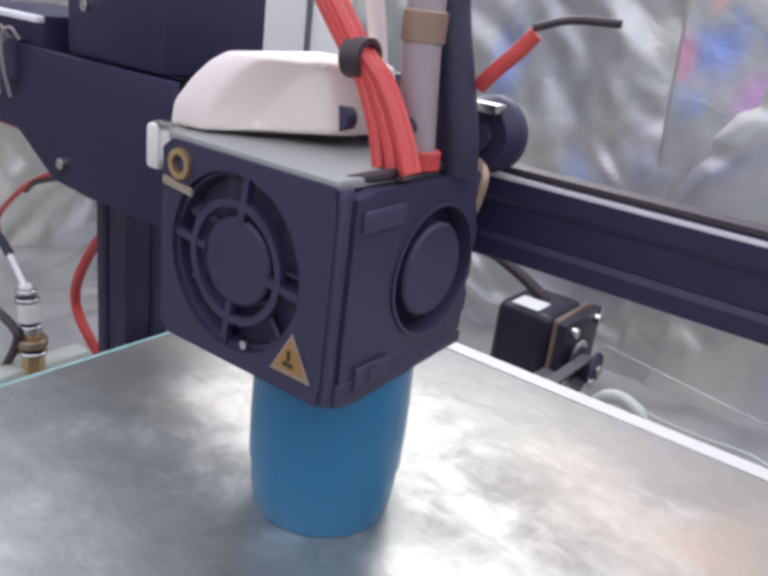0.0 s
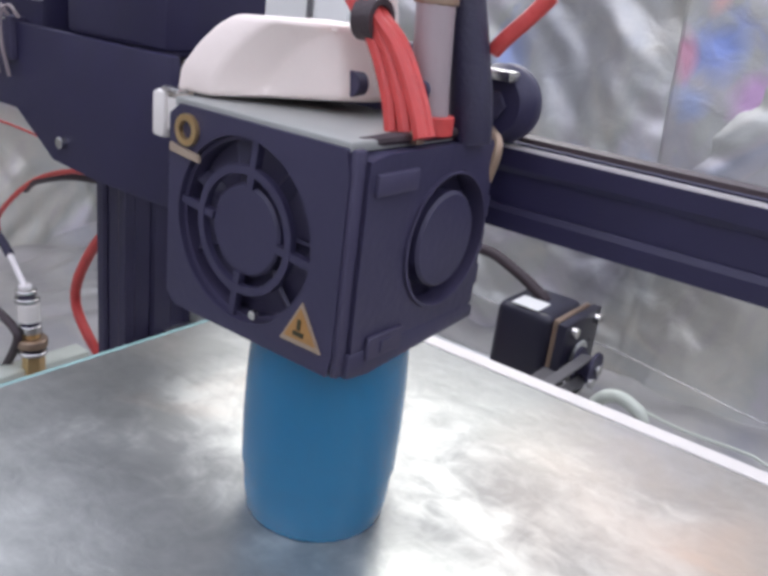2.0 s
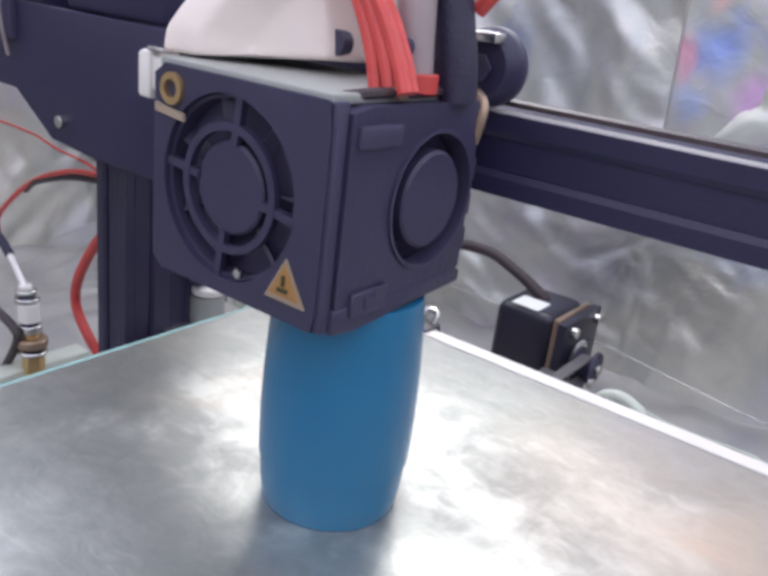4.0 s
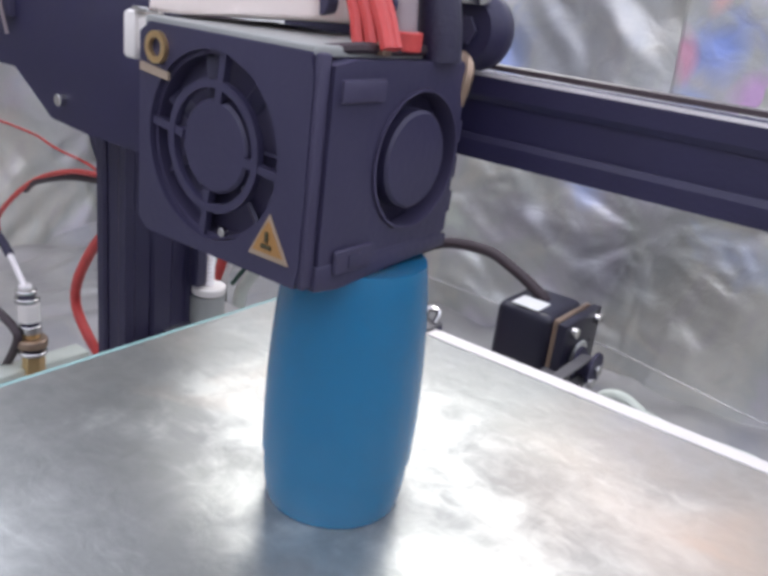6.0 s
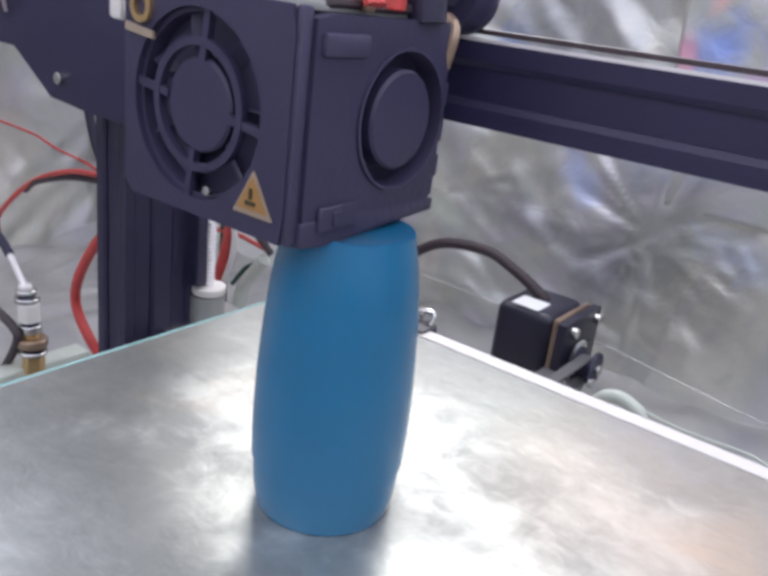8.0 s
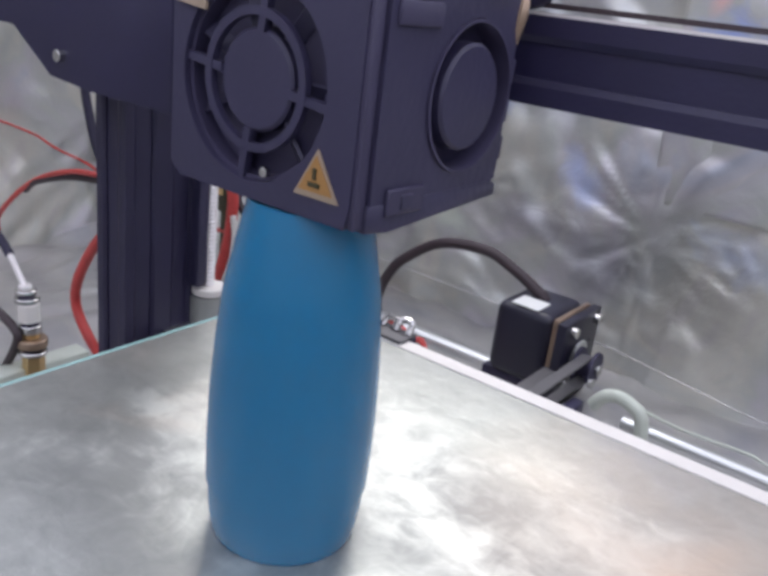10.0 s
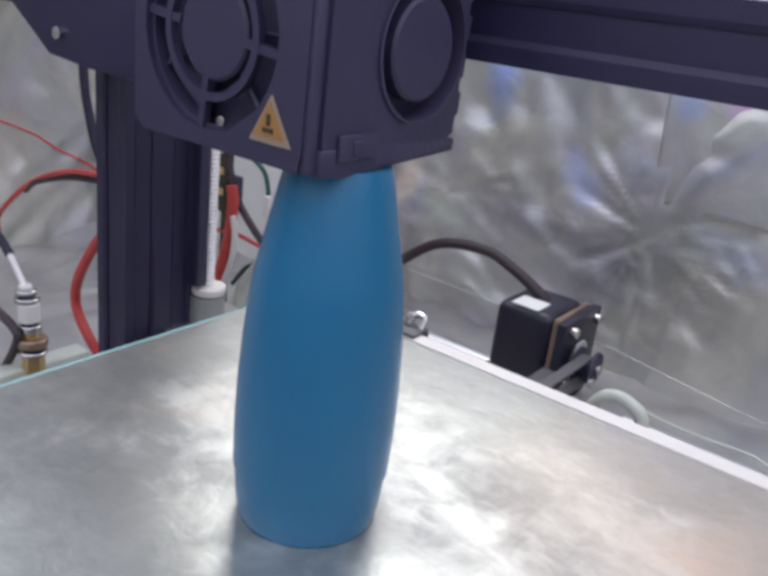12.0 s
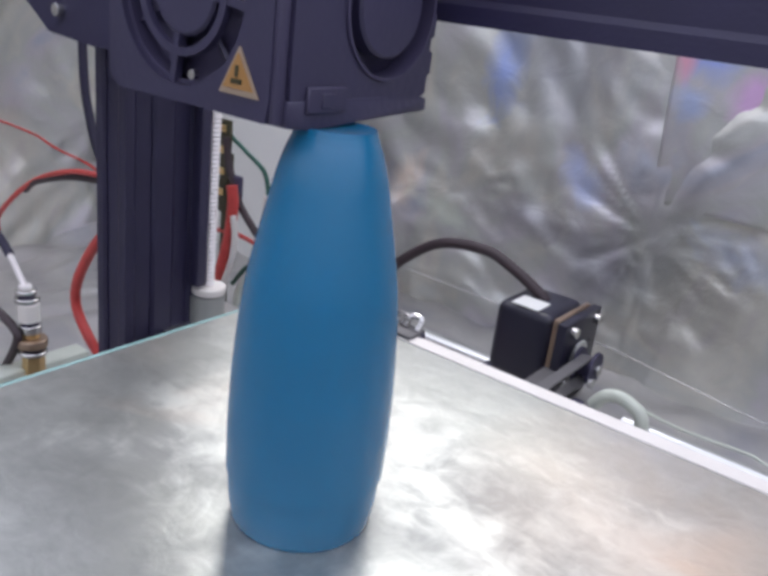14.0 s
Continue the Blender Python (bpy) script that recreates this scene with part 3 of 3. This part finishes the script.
    plan = [(-0.0290, F + 0.004), (-0.0190, F + 0.0055), (-0.0110, F + 0.014), (0.0040, F + 0.022), (0.0065, F + 0.028), (0.0065, F + 0.043), (-0.0320, F + 0.043)]
    rows = []
    for z, ins in ((0.0490, 0.0), (0.0545, 0.0006), (0.0600, 0.0040), (0.0645, 0.0078), (0.0668, 0.0112)):
        rows.append([cv.verts.new((x + (ins if x < -0.0100 else 0.2 * ins * (x < 0) - 0.25 * ins * (x > 0)), y + 0.55 * ins * (y < F + 0.02), z + (0.0026 if x > -0.0150 and z < 0.05 else 0))) for x, y in plan])
    cv.faces.new(rows[0])
    cv.faces.new(rows[-1])
    for a, b in zip(rows, rows[1:]):
        for k in range(len(plan)):
            cv.faces.new((a[k], a[(k + 1) % len(plan)], b[(k + 1) % len(plan)], b[k]))
    bmesh.ops.bevel(cv, geom=cv.edges[:], offset=0.0013, segments=3, affect="EDGES", profile=0.5)
    part("cover", cv, CREAM, head, "cream rounded silicone cover")
    part("cover_hole", cyl(0.0028, F + 0.0235, F + 0.0270, "y", (0.0040, 0, 0.0555), 16), BLACK_IN, head)
    part("carriage_plate", box(-0.034, 0.014, B + 0.0025, B + 0.0055, 0.0245, 0.064, 0.0008), ANOD, head)
    for k in range(6):
        ox, oy = 0.0026 * (k % 3) - 0.0026, 0.0024 * (k // 3)
        part("wire", tube([(0.0236 + ox * 1.4, F + 0.019 + oy, 0.0486), (0.0205 + ox * 1.2, F + 0.0195 + oy, 0.0560), (0.0150 + ox, F + 0.020 + oy, 0.0649), (0.0089 + ox * 0.7, F + 0.020 + oy, 0.0709), (0.0005 + ox * 0.7, F + 0.021 + oy, 0.0795), (-0.012 + ox, F + 0.025 + oy, 0.092)], 0.0016, 8), RED, head, "red heater wire")
    part("wire_tie", ring(0.0043, 0.0030, -0.0024, 0.0024, "x", (0.0105, F + 0.021, 0.0692)), BLACK_WIRE, head)
    part("filament_tube", tube([(0.0216, F + 0.030, 0.0480), (0.0205, F + 0.030, 0.058), (0.0185, F + 0.031, 0.075), (0.0165, F + 0.033, 0.10), (0.012, F + 0.038, 0.13)], 0.0041, 12), CLEAR, head, "milky filament tube")
    part("guide_tube", tube([(0.0004, 0.152, 0.0600), (-0.0014, 0.152, 0.0703), (-0.0039, 0.152, 0.0804), (-0.0105, 0.152, 0.105)], 0.0022, 12), CREAM, head, "thin cream guide tube")
    part("tube_collar", cyl(0.0047, 0.0735, 0.0800, "z", (0.0184, F + 0.0312, 0), 20), TAN_PLATE, head, "brown collar on the tube")
    part("coupler", cyl(0.0046, 0.0480, 0.0520, "z", (0.0222, F + 0.030, 0), 16), RED, head)
    part("fitting_hole", cyl(0.0019, -0.0006, 0.0006, "y", (0.0215, F + 0.0255, 0.0570), 12), BLACK_IN, head)
    part("loom", tube([(0.0262, F + 0.040, 0.046), (0.0248, F + 0.040, 0.055), (0.0214, F + 0.040, 0.068), (0.0178, F + 0.040, 0.0825), (0.014, F + 0.042, 0.11)], 0.0047, 12), NAVY_WIRE, head, "black sleeved cable loom")
    part("branch_wire", tube([(0.0255, F + 0.045, 0.0655), (0.0285, F + 0.045, 0.0690), (0.0325, F + 0.046, 0.0735), (0.0360, F + 0.047, 0.0780)], 0.0018, 10), RED, head, "red wires branching off")
    part("branch_tail", tube([(0.0350, F + 0.047, 0.0790), (0.042, F + 0.050, 0.0815), (0.052, F + 0.052, 0.0820)], 0.0009, 8), BLACK_WIRE, head)
    wheel = part("wheel", lathe([(0.003, -0.005), (0.0072, -0.005), (0.0094, -0.002), (0.0094, 0.002), (0.0072, 0.005), (0.003, 0.005)], "y", (0.0208, B + 0.012, 0.0530), 32, None, True), BRACKET, head, "black rubber wheel")
    part("bolt", cyl(0.0036, -0.006, 0.006, "y", (0.0208, B + 0.012, 0.0530), 6), BLACK, wheel)
    part("bracket", box(0.0125, 0.0262, B + 0.003, B + 0.008, 0.0588, 0.0612, 0.0004), STEEL, head, "bright bent steel tab")
    part("hook", tube([(0.0235, B + 0.002, 0.0470), (0.0262, B + 0.001, 0.0455), (0.0268, B, 0.0420), (0.0255, B, 0.0365)], 0.0020, 8), TAN_PLATE, head, "tan clip on the side of the head")
    return head


# ---- gantry: its space has the nozzle's height at 0 ----
def build_gantry():
    g = thing("x_gantry", "black aluminium cross beam with bracket and extruder motor", "gantry", 0, 0, Z0)
    y0 = 0.1725
    beam = part("beam", prism([(a, b) for a, b in slot_outline(0.020, 0.020, 1, 1, y0, 0.0228)], -0.262, 0.10, "x"), BRACKET, g, "black slotted aluminium beam", smooth=False)
    part("belt", box(-0.262, 0.10, y0 + 0.0020, y0 + 0.0085, 0.0445, 0.0457), BLACK_WIRE, g, "black toothed belt")
    # added pale strip that imitates the light along the beam's top edge
    part("edge_highlight", box(-0.20, 0.10, y0 + 0.0002, y0 + 0.0019, 0.0428, 0.0436), ZINC, beam)
    plate = [(-0.345, 0.0160), (-0.297, 0.0165), (-0.2735, 0.0007), (-0.2480, -0.0010), (-0.2050, -0.0010), (-0.2050, 0.048), (-0.345, 0.048)]
    br = part("bracket", prism(plate, 0.1625, 0.1665, "y", 0.0005), BRACKET, g, "black steel bracket plate")
    for x, z in ((-0.2650, 0.0088), (-0.3180, 0.030)):
        part("screw", cyl(0.0022, 0.1600, 0.1626, "y", (x, 0, z), 16), STEEL, br)
    for x in (-0.252, -0.222):
        part("spacer", cyl(0.006, 0.1665, 0.1920, "y", (x, 0, 0.010), 20), ANOD, br)
    mot = part("extruder_motor", box(-0.2660, -0.2110, 0.165, 0.209, 0.0484, 0.1000, 0.002), BRACKET, g, "black stepper motor")
    part("screw", cyl(0.002, 0.1632, 0.1652, "y", (-0.2530, 0, 0.066), 12), STEEL, mot)
    side = part("end_motor", box(-0.345, -0.285, 0.1668, 0.209, 0.020, 0.060, 0.003), BRACKET, g, "black stepper motor at the end of the beam")
    part("plug", box(-0.3050, -0.2950, 0.1600, 0.1668, 0.034, 0.050, 0.001), BLACK_IN, side)
    for dx in (0.0, 0.0075):
        part("lead", tube([(-0.3045 + dx, 0.1600, 0.028), (-0.3050 + dx, 0.1580, 0.040), (-0.3040 + dx, 0.1575, 0.0505), (-0.3000 + dx, 0.1585, 0.0540), (-0.2975 + dx, 0.1610, 0.0500)], 0.0007, 6), CLEAR, side)
    part("pin_row", box(-0.3030, -0.2970, 0.1595, 0.1603, 0.0485, 0.0495), STEEL, side)
    part("cable_tie", box(-0.330, -0.2750, 0.1585, 0.1625, 0.0575, 0.0600, 0.0008), STICKER, g, "white strap on the motor")
    return g


# ---- upright, lead screw ----
def build_post():
    p = thing("z_post", "black slotted aluminium upright of the printer frame", "frame post", -0.2896, 0.192, FLOOR)
    part("profile", prism(slot_outline(0.020, 0.040, 1, 2), 0, 0.62, "z"), ANOD, p, smooth=False)
    part("cable_channel", box(0.0202, 0.0262, 0.0345, 0.0400, 0.062, 0.60, 0.0006), BLACK, p, "black cable channel along the upright")
    q = thing("lead_screw", "bright steel lead screw with a metal coupler", "lead screw", -0.2670, 0.2360, FLOOR)
    prof = []
    z = 0.060
    while z < 0.45:
        prof += [(0.0034, z), (0.0028, z + 0.0010)]
        z += 0.0020
    part("thread", lathe([(0, 0.060)] + prof + [(0, z)], "z", (0, 0, 0), 14), ZINC, q)
    part("flange", cyl(0.0082, 0.0568, 0.0605, "z", (0.001, 0, 0), 24), WHITE, q, "white collar at the foot of the screw")
    part("coupler", cyl(0.0085, 0.042, 0.0560, "z", (0, 0, 0), 24), GREY_TOP, q)
    m = part("motor", box(-0.021, 0.021, -0.021, 0.021, 0.0, 0.040, 0.003), BLACK, q, "black stepper motor under the screw")
    part("mount", box(-0.023, 0.023, -0.023, 0.023, 0.0400, 0.0420, 0.0005), ALU, m)
    return p


# ---- motor at the back that drives the bed ----
def build_motor():
    m = thing("y_motor", "black stepper motor with a white sticker on top", "motor", -0.178, 0.362, FLOOR)
    L = 0.034
    t = -0.0225 - FLOOR
    part("body", box(0, L, 0, 0.042, t - 0.042, t, 0.0055, 4), MOTOR, m)
    part("front_plate", box(L, L + 0.0038, 0, 0.042, t - 0.042, t, 0.0020), TAN_PLATE, m, "tan metal end plate")
    part("sticker", box(0.008, 0.024, 0.002, 0.017, t, t + 0.0006), STICKER, m, "white paper sticker")
    b = part("bracket", box(L + 0.0038, L + 0.009, -0.002, 0.044, 0, t - 0.001, 0.0006), MOTOR, m)
    for y, z in ((0.006, t - 0.006), (0.036, t - 0.006), (0.006, t - 0.036)):
        part("screw", cyl(0.0030, L + 0.009, L + 0.0125, "x", (0, y, z), 12), STEEL, b)
    pz = t - 0.026
    part("boss", cyl(0.011, L + 0.009, L + 0.0105, "x", (0, 0.021, pz), 24), ALU, m)
    pul = part("pulley", lathe([(0, L + 0.012), (0.0095, L + 0.012), (0.0095, L + 0.0135), (0.006, L + 0.0140), (0.006, L + 0.0205), (0.0095, L + 0.0210), (0.0095, L + 0.0225), (0, L + 0.0225)], "x", (0, 0.016, pz), 24), BLACK, m, "black belt pulley")
    part("set_screw", cyl(0.0032, L + 0.0225, L + 0.0250, "x", (0, 0.016, pz), 12), STEEL, pul)
    part("set_screw", cyl(0.0028, L + 0.0225, L + 0.0250, "x", (0, 0.009, pz - 0.005), 12), STEEL, pul)
    part("upper_belt", box(L + 0.0142, L + 0.0202, -0.115, 0.014, pz + 0.0058, pz + 0.0072), BELT, m, "grey toothed belt")
    part("lower_belt", box(L + 0.0142, L + 0.0202, -0.115, 0.014, pz - 0.0072, pz - 0.0058), BELT, m, "grey toothed belt")
    part("side_arm", box(L + 0.0006, L + 0.0100, -0.040, 0.000, pz - 0.006, pz - 0.001, 0.0008), BELT, m, "grey metal arm")
    part("end_cap", box(L + 0.0235, L + 0.030, -0.034, -0.012, pz - 0.015, pz - 0.005, 0.0012), BLACK, m)
    part("foot", box(-0.004, L + 0.009, 0.004, 0.038, 0, t - 0.042, 0.001), ANOD, m)
    return m


def cable(name, pts, r, mat, label, category="cable", group=""):
    return tagged(part(name, tube(pts, r, 10, 7), mat), label, category, group)


def build_cables():
    cable("motor_cable", [(-0.160, 0.386, -0.0240), (-0.1640, 0.385, -0.0205), (-0.1800, 0.383, -0.0115), (-0.2000, 0.382, -0.0050), (-0.2300, 0.382, -0.0094), (-0.2530, 0.382, -0.0250), (-0.2631, 0.382, -0.0366), (-0.2703, 0.382, -0.0530), (-0.2700, 0.382, -0.0660), (-0.262, 0.382, FLOOR)], 0.0032, BLACK_WIRE, "thick black cable looping up from the motor")
    cable("power_wire", [(-0.400, 0.205, -0.0200), (-0.3872, 0.200, -0.0054), (-0.3575, 0.200, 0.0173), (-0.3234, 0.200, 0.0311), (-0.2987, 0.206, 0.0334), (-0.285, 0.235, 0.030)], 0.0013, RED, "red wire arching beside the upright", group="wires")
    cable("power_wire_dark", [(-0.3640, 0.2015, 0.0125), (-0.3560, 0.2005, 0.0178), (-0.3440, 0.200, 0.0225), (-0.3234, 0.202, 0.0283), (-0.2987, 0.208, 0.0305), (-0.285, 0.236, 0.027)], 0.0017, BLACK_WIRE, "black wire arching beside the upright", group="wires")
    cable("thick_red_wire", [(-0.296, 0.220, 0.0100), (-0.3121, 0.212, 0.0031), (-0.3309, 0.210, -0.0226), (-0.3358, 0.210, -0.0415), (-0.3234, 0.210, -0.0576), (-0.310, 0.215, FLOOR)], 0.0026, RED, "thick red wire in a loop by the upright", group="wires")
    cable("thin_red_wire", [(-0.5430, 0.180, 0.0230), (-0.5400, 0.262, 0.0150), (-0.5244, 0.295, 0.0038), (-0.4911, 0.295, -0.0007), (-0.4500, 0.300, -0.0080), (-0.40, 0.300, -0.03)], 0.0009, RED, "thin red wire against the foil", group="wires")
    cable("strap_wire", [(-0.4668, 0.300, 0.0900), (-0.4650, 0.300, 0.0528), (-0.4610, 0.300, 0.0316), (-0.4505, 0.300, 0.0052), (-0.43, 0.300, -0.02)], 0.0030, NAVY_WIRE, "black cable hanging behind the upright", group="wires")
    # metal barrel fitting with its lead
    b = thing("barrel_connector", "white and brass barrel connector on a thin lead", "connector", -0.2482, 0.137, FLOOR)
    z = -FLOOR
    part("base", cyl(0.0039, z - 0.028, z - 0.0128, "z", (0.0012, 0, 0), 6), BRASS, b, "brass hexagonal base")
    for name, r, low, high, mat in (("washer", 0.0050, -0.0128, -0.0112, STEEL), ("gap_ring", 0.0034, -0.0112, -0.0098, BLACK_IN), ("collar", 0.0054, -0.0098, -0.0066, TAN_PLATE),
                                    ("lower_neck", 0.0030, -0.0066, -0.0046, BRASS), ("sleeve", 0.0038, -0.0046, -0.0016, STEEL), ("gap_ring", 0.0030, -0.0016, -0.0004, BLACK_IN),
                                    ("barrel", 0.0038, -0.0004, 0.0068, WHITE), ("clip_ring", 0.0043, 0.0068, 0.0086, STEEL), ("gap_ring", 0.0028, 0.0086, 0.0098, BLACK_IN),
                                    ("ring", 0.0037, 0.0098, 0.0114, STEEL), ("neck", 0.0023, 0.0114, 0.0132, ZINC)):
        part(name, cyl(r, z + low, z + high, "z", (0.0011 - 0.14 * (low + 0.0128), 0, 0), 24, None, 0.0003), mat, b, "white plastic barrel" if name == "barrel" else "")
    part("lead", tube([(-0.0026, 0, z + 0.0125), (-0.0053, 0, z + 0.0150), (-0.0100, 0, z + 0.0200), (-0.0118, 0, z + 0.0215)], 0.0011, 8), ZINC, b, "pale lead")
    part("lead_sleeve", tube([(-0.0118, 0, z + 0.0215), (-0.0150, 0, z + 0.0240), (-0.0181, 0, z + 0.0260), (-0.03, 0, z + 0.031)], 0.0016, 8), NAVY_WIRE, b, "dark sleeve on the lead")
    part("side_tag", box(-0.0078, -0.0046, -0.0012, 0.0012, z + 0.0040, z + 0.0105, 0.0006), STEEL, b)
    part("foot", cyl(0.006, -0.012, z - 0.028, "z", (0.0012, 0, 0), 16), BLACK, b)
    cable("coiled_wire", [(-0.275, 0.132, 0.002), (-0.2596, 0.132, 0.0), (-0.2500, 0.132, -0.0028), (-0.2490, 0.132, -0.0080), (-0.2622, 0.132, -0.0250), (-0.28, 0.132, -0.035)], 0.0016, BLACK_WIRE, "black wire curling by the connector", group="wires")
    # wiring between the lead screw and the grey board
    t = thing("terminal_strip", "dark brown circuit strip with soldered leads", "circuit board", -0.329, 0.300, FLOOR)
    part("strip", box(-0.0042, 0.0040, -0.001, 0.001, z - 0.004, z + 0.049, 0.0004), BOARD, t)
    part("stand", box(-0.003, 0.003, 0.001, 0.004, 0.0, z + 0.030, 0.0004), BOARD, t)
    part("plug", box(0.0085, 0.0150, -0.004, 0.001, z + 0.003, z + 0.020, 0.001), BLACK_IN, t, "black plug")
    for dz in (0.006, 0.018, 0.030, 0.042):
        part("solder_pad", box(-0.0030, 0.0010, -0.0016, -0.001, z + dz, z + dz + 0.004), BRASS, t)
    cable("plug_wire", [(-0.3255, 0.297, 0.0400), (-0.3225, 0.297, 0.0250), (-0.3182, 0.297, 0.0166), (-0.3134, 0.297, 0.0064), (-0.3006, 0.297, -0.0059), (-0.288, 0.300, -0.018)], 0.0022, BLACK_WIRE, "black wire from the plug", group="wires")
    cable("red_lead", [(-0.3140, 0.292, 0.0160), (-0.3125, 0.292, 0.0059), (-0.3145, 0.292, -0.0150), (-0.3220, 0.292, -0.0418), (-0.3255, 0.292, -0.0524), (-0.329, 0.292, FLOOR)], 0.0033, RED, "red lead hanging by the screw", group="wires")
    cable("white_lead", [(-0.3110, 0.291, 0.0000), (-0.3085, 0.291, -0.0108), (-0.3100, 0.291, -0.0261), (-0.3170, 0.291, -0.0466), (-0.322, 0.291, FLOOR)], 0.0019, WHITE, "white lead hanging by the screw", group="wires")
    cable("green_wire", [(-0.330, 0.303, 0.0405), (-0.3117, 0.300, 0.0340), (-0.2977, 0.300, 0.0263), (-0.2925, 0.299, 0.0144), (-0.2919, 0.298, 0.0088)], 0.0013, GREEN, "dark green wire in an arc", group="wires")
    cable("green_lead", [(-0.3180, 0.300, -0.0450), (-0.3121, 0.300, -0.0373), (-0.3064, 0.300, -0.0310), (-0.2950, 0.300, -0.0249)], 0.0014, GREEN, "green wire end by the screw", group="wires")
    cable("red_branch", [(-0.3345, 0.302, -0.0167), (-0.3200, 0.302, -0.0150), (-0.3097, 0.302, -0.0157), (-0.2900, 0.302, -0.0180)], 0.0013, RED, "thin red wire running across", group="wires")
    cable("clear_sleeve", [(-0.3130, 0.300, FLOOR), (-0.3108, 0.300, -0.0500), (-0.3050, 0.300, -0.0385), (-0.2985, 0.300, -0.0290), (-0.2935, 0.300, -0.0225)], 0.0038, PALE_PLASTIC, "milky clear sleeve standing behind the screw", "sleeve")
    cable("rear_red_wire", [(-0.2450, 0.350, FLOOR), (-0.2318, 0.3436, -0.0505), (-0.2187, 0.3376, -0.050), (-0.2090, 0.3334, -0.050), (-0.2002, 0.3307, -0.0505), (-0.185, 0.325, FLOOR)], 0.0018, RED, "red wire lying behind the bed", group="wires")
    k = thing("white_terminal", "small white crimp terminal on a wire", "terminal", -0.2919, 0.298, 0.0088)
    part("shell", box(-0.0022, 0.0022, -0.0018, 0.0018, -0.006, 0.006, 0.001), WHITE, k)
    # low things behind the bed
    bar = thing("rear_bar", "smooth silver bar at the rear of the frame", "frame bar", 0, 0.3760, -0.0690)
    part("bar_half", cyl(0.0055, -0.32, -0.1785, "x", (0, 0, 0), 24), ALU, bar)
    part("bar_half", cyl(0.0040, -0.1010, 0.30, "x", (0, 0, -0.0015), 24), ALU, bar)
    part("bar_foot", box(-0.32, -0.30, -0.01, 0.01, -0.010, 0.0, 0.001), ALU, bar)
    part("bar_foot", box(0.28, 0.30, -0.01, 0.01, -0.010, 0.0, 0.001), ALU, bar)
    rail = thing("side_rail", "pale aluminium rail along the side of the frame", "frame bar", -0.246, 0.0, FLOOR)
    part("rail_body", box(-0.010, -0.001, -0.20, 0.160, 0, -0.0185 - FLOOR, 0.001), PALE_PLASTIC, rail)
    # a short tube stands in for a scrap of pale foil
    cable("foil_scrap", [(-0.1085, 0.346, -0.052), (-0.1037, 0.345, -0.0450), (-0.0975, 0.345, -0.0423), (-0.0904, 0.345, -0.0440), (-0.0838, 0.345, -0.0500), (-0.081, 0.345, FLOOR)], 0.0034, PALE_PLASTIC, "pale foil scrap behind the bed, built as a tube")
    cable("film_edge", [(-0.1165, 0.3914, -0.064), (-0.0920, 0.3850, -0.064), (-0.0725, 0.3814, -0.064), (-0.0400, 0.3836, -0.064), (-0.0280, 0.3800, -0.064), (0.03, 0.378, -0.066), (0.10, 0.376, -0.068)], 0.0008, PALE_PLASTIC, "pale edge of a plastic sheet")
    cable("taut_wire", [(-0.300, 0.4030, -0.0400), (-0.222, 0.3993, -0.0400), (-0.1289, 0.3935, -0.0400), (-0.0439, 0.3729, -0.0400), (0.03, 0.36, -0.040)], 0.0003, STEEL, "thin taut steel wire", "wire")


build_bed_rail()
build_bed_ob = build_bed()
vase_ob = build_vase()
head_ob = build_head()
gantry_ob = build_gantry()
build_post()
build_motor()
build_cables()


def motions():
    walk(build_bed_ob, [(t, pose(VASE_X, y, 0)) for t, y in BED])
    walk(vase_ob, [(t, pose(VASE_X, y, 0.0004)) for t, y in BED])
    walk(head_ob, [(t, pose(x, 0, Z0 + RISE * t)) for t, x in HEAD])
    walk(gantry_ob, [(t, pose(0, 0, Z0 + RISE * t)) for t in (0, 7, 14)])
    for ob, top in RINGS:
        done = (top - Z0) / RISE
        wait = max(0.0, done - 0.9)
        rows = [(0.0, pose(0, 0, Z0 - top - 0.004))]
        if wait > 0.2:
            rows.append((wait, pose(0, 0, Z0 + RISE * wait - top - 0.004)))
        if done > 0.25:
            rows.append((done, pose(0, 0, 0)))
        if done < 13.9:
            rows.append((14.0, pose(0, 0, 0)))
        walk(ob, rows)


motions()
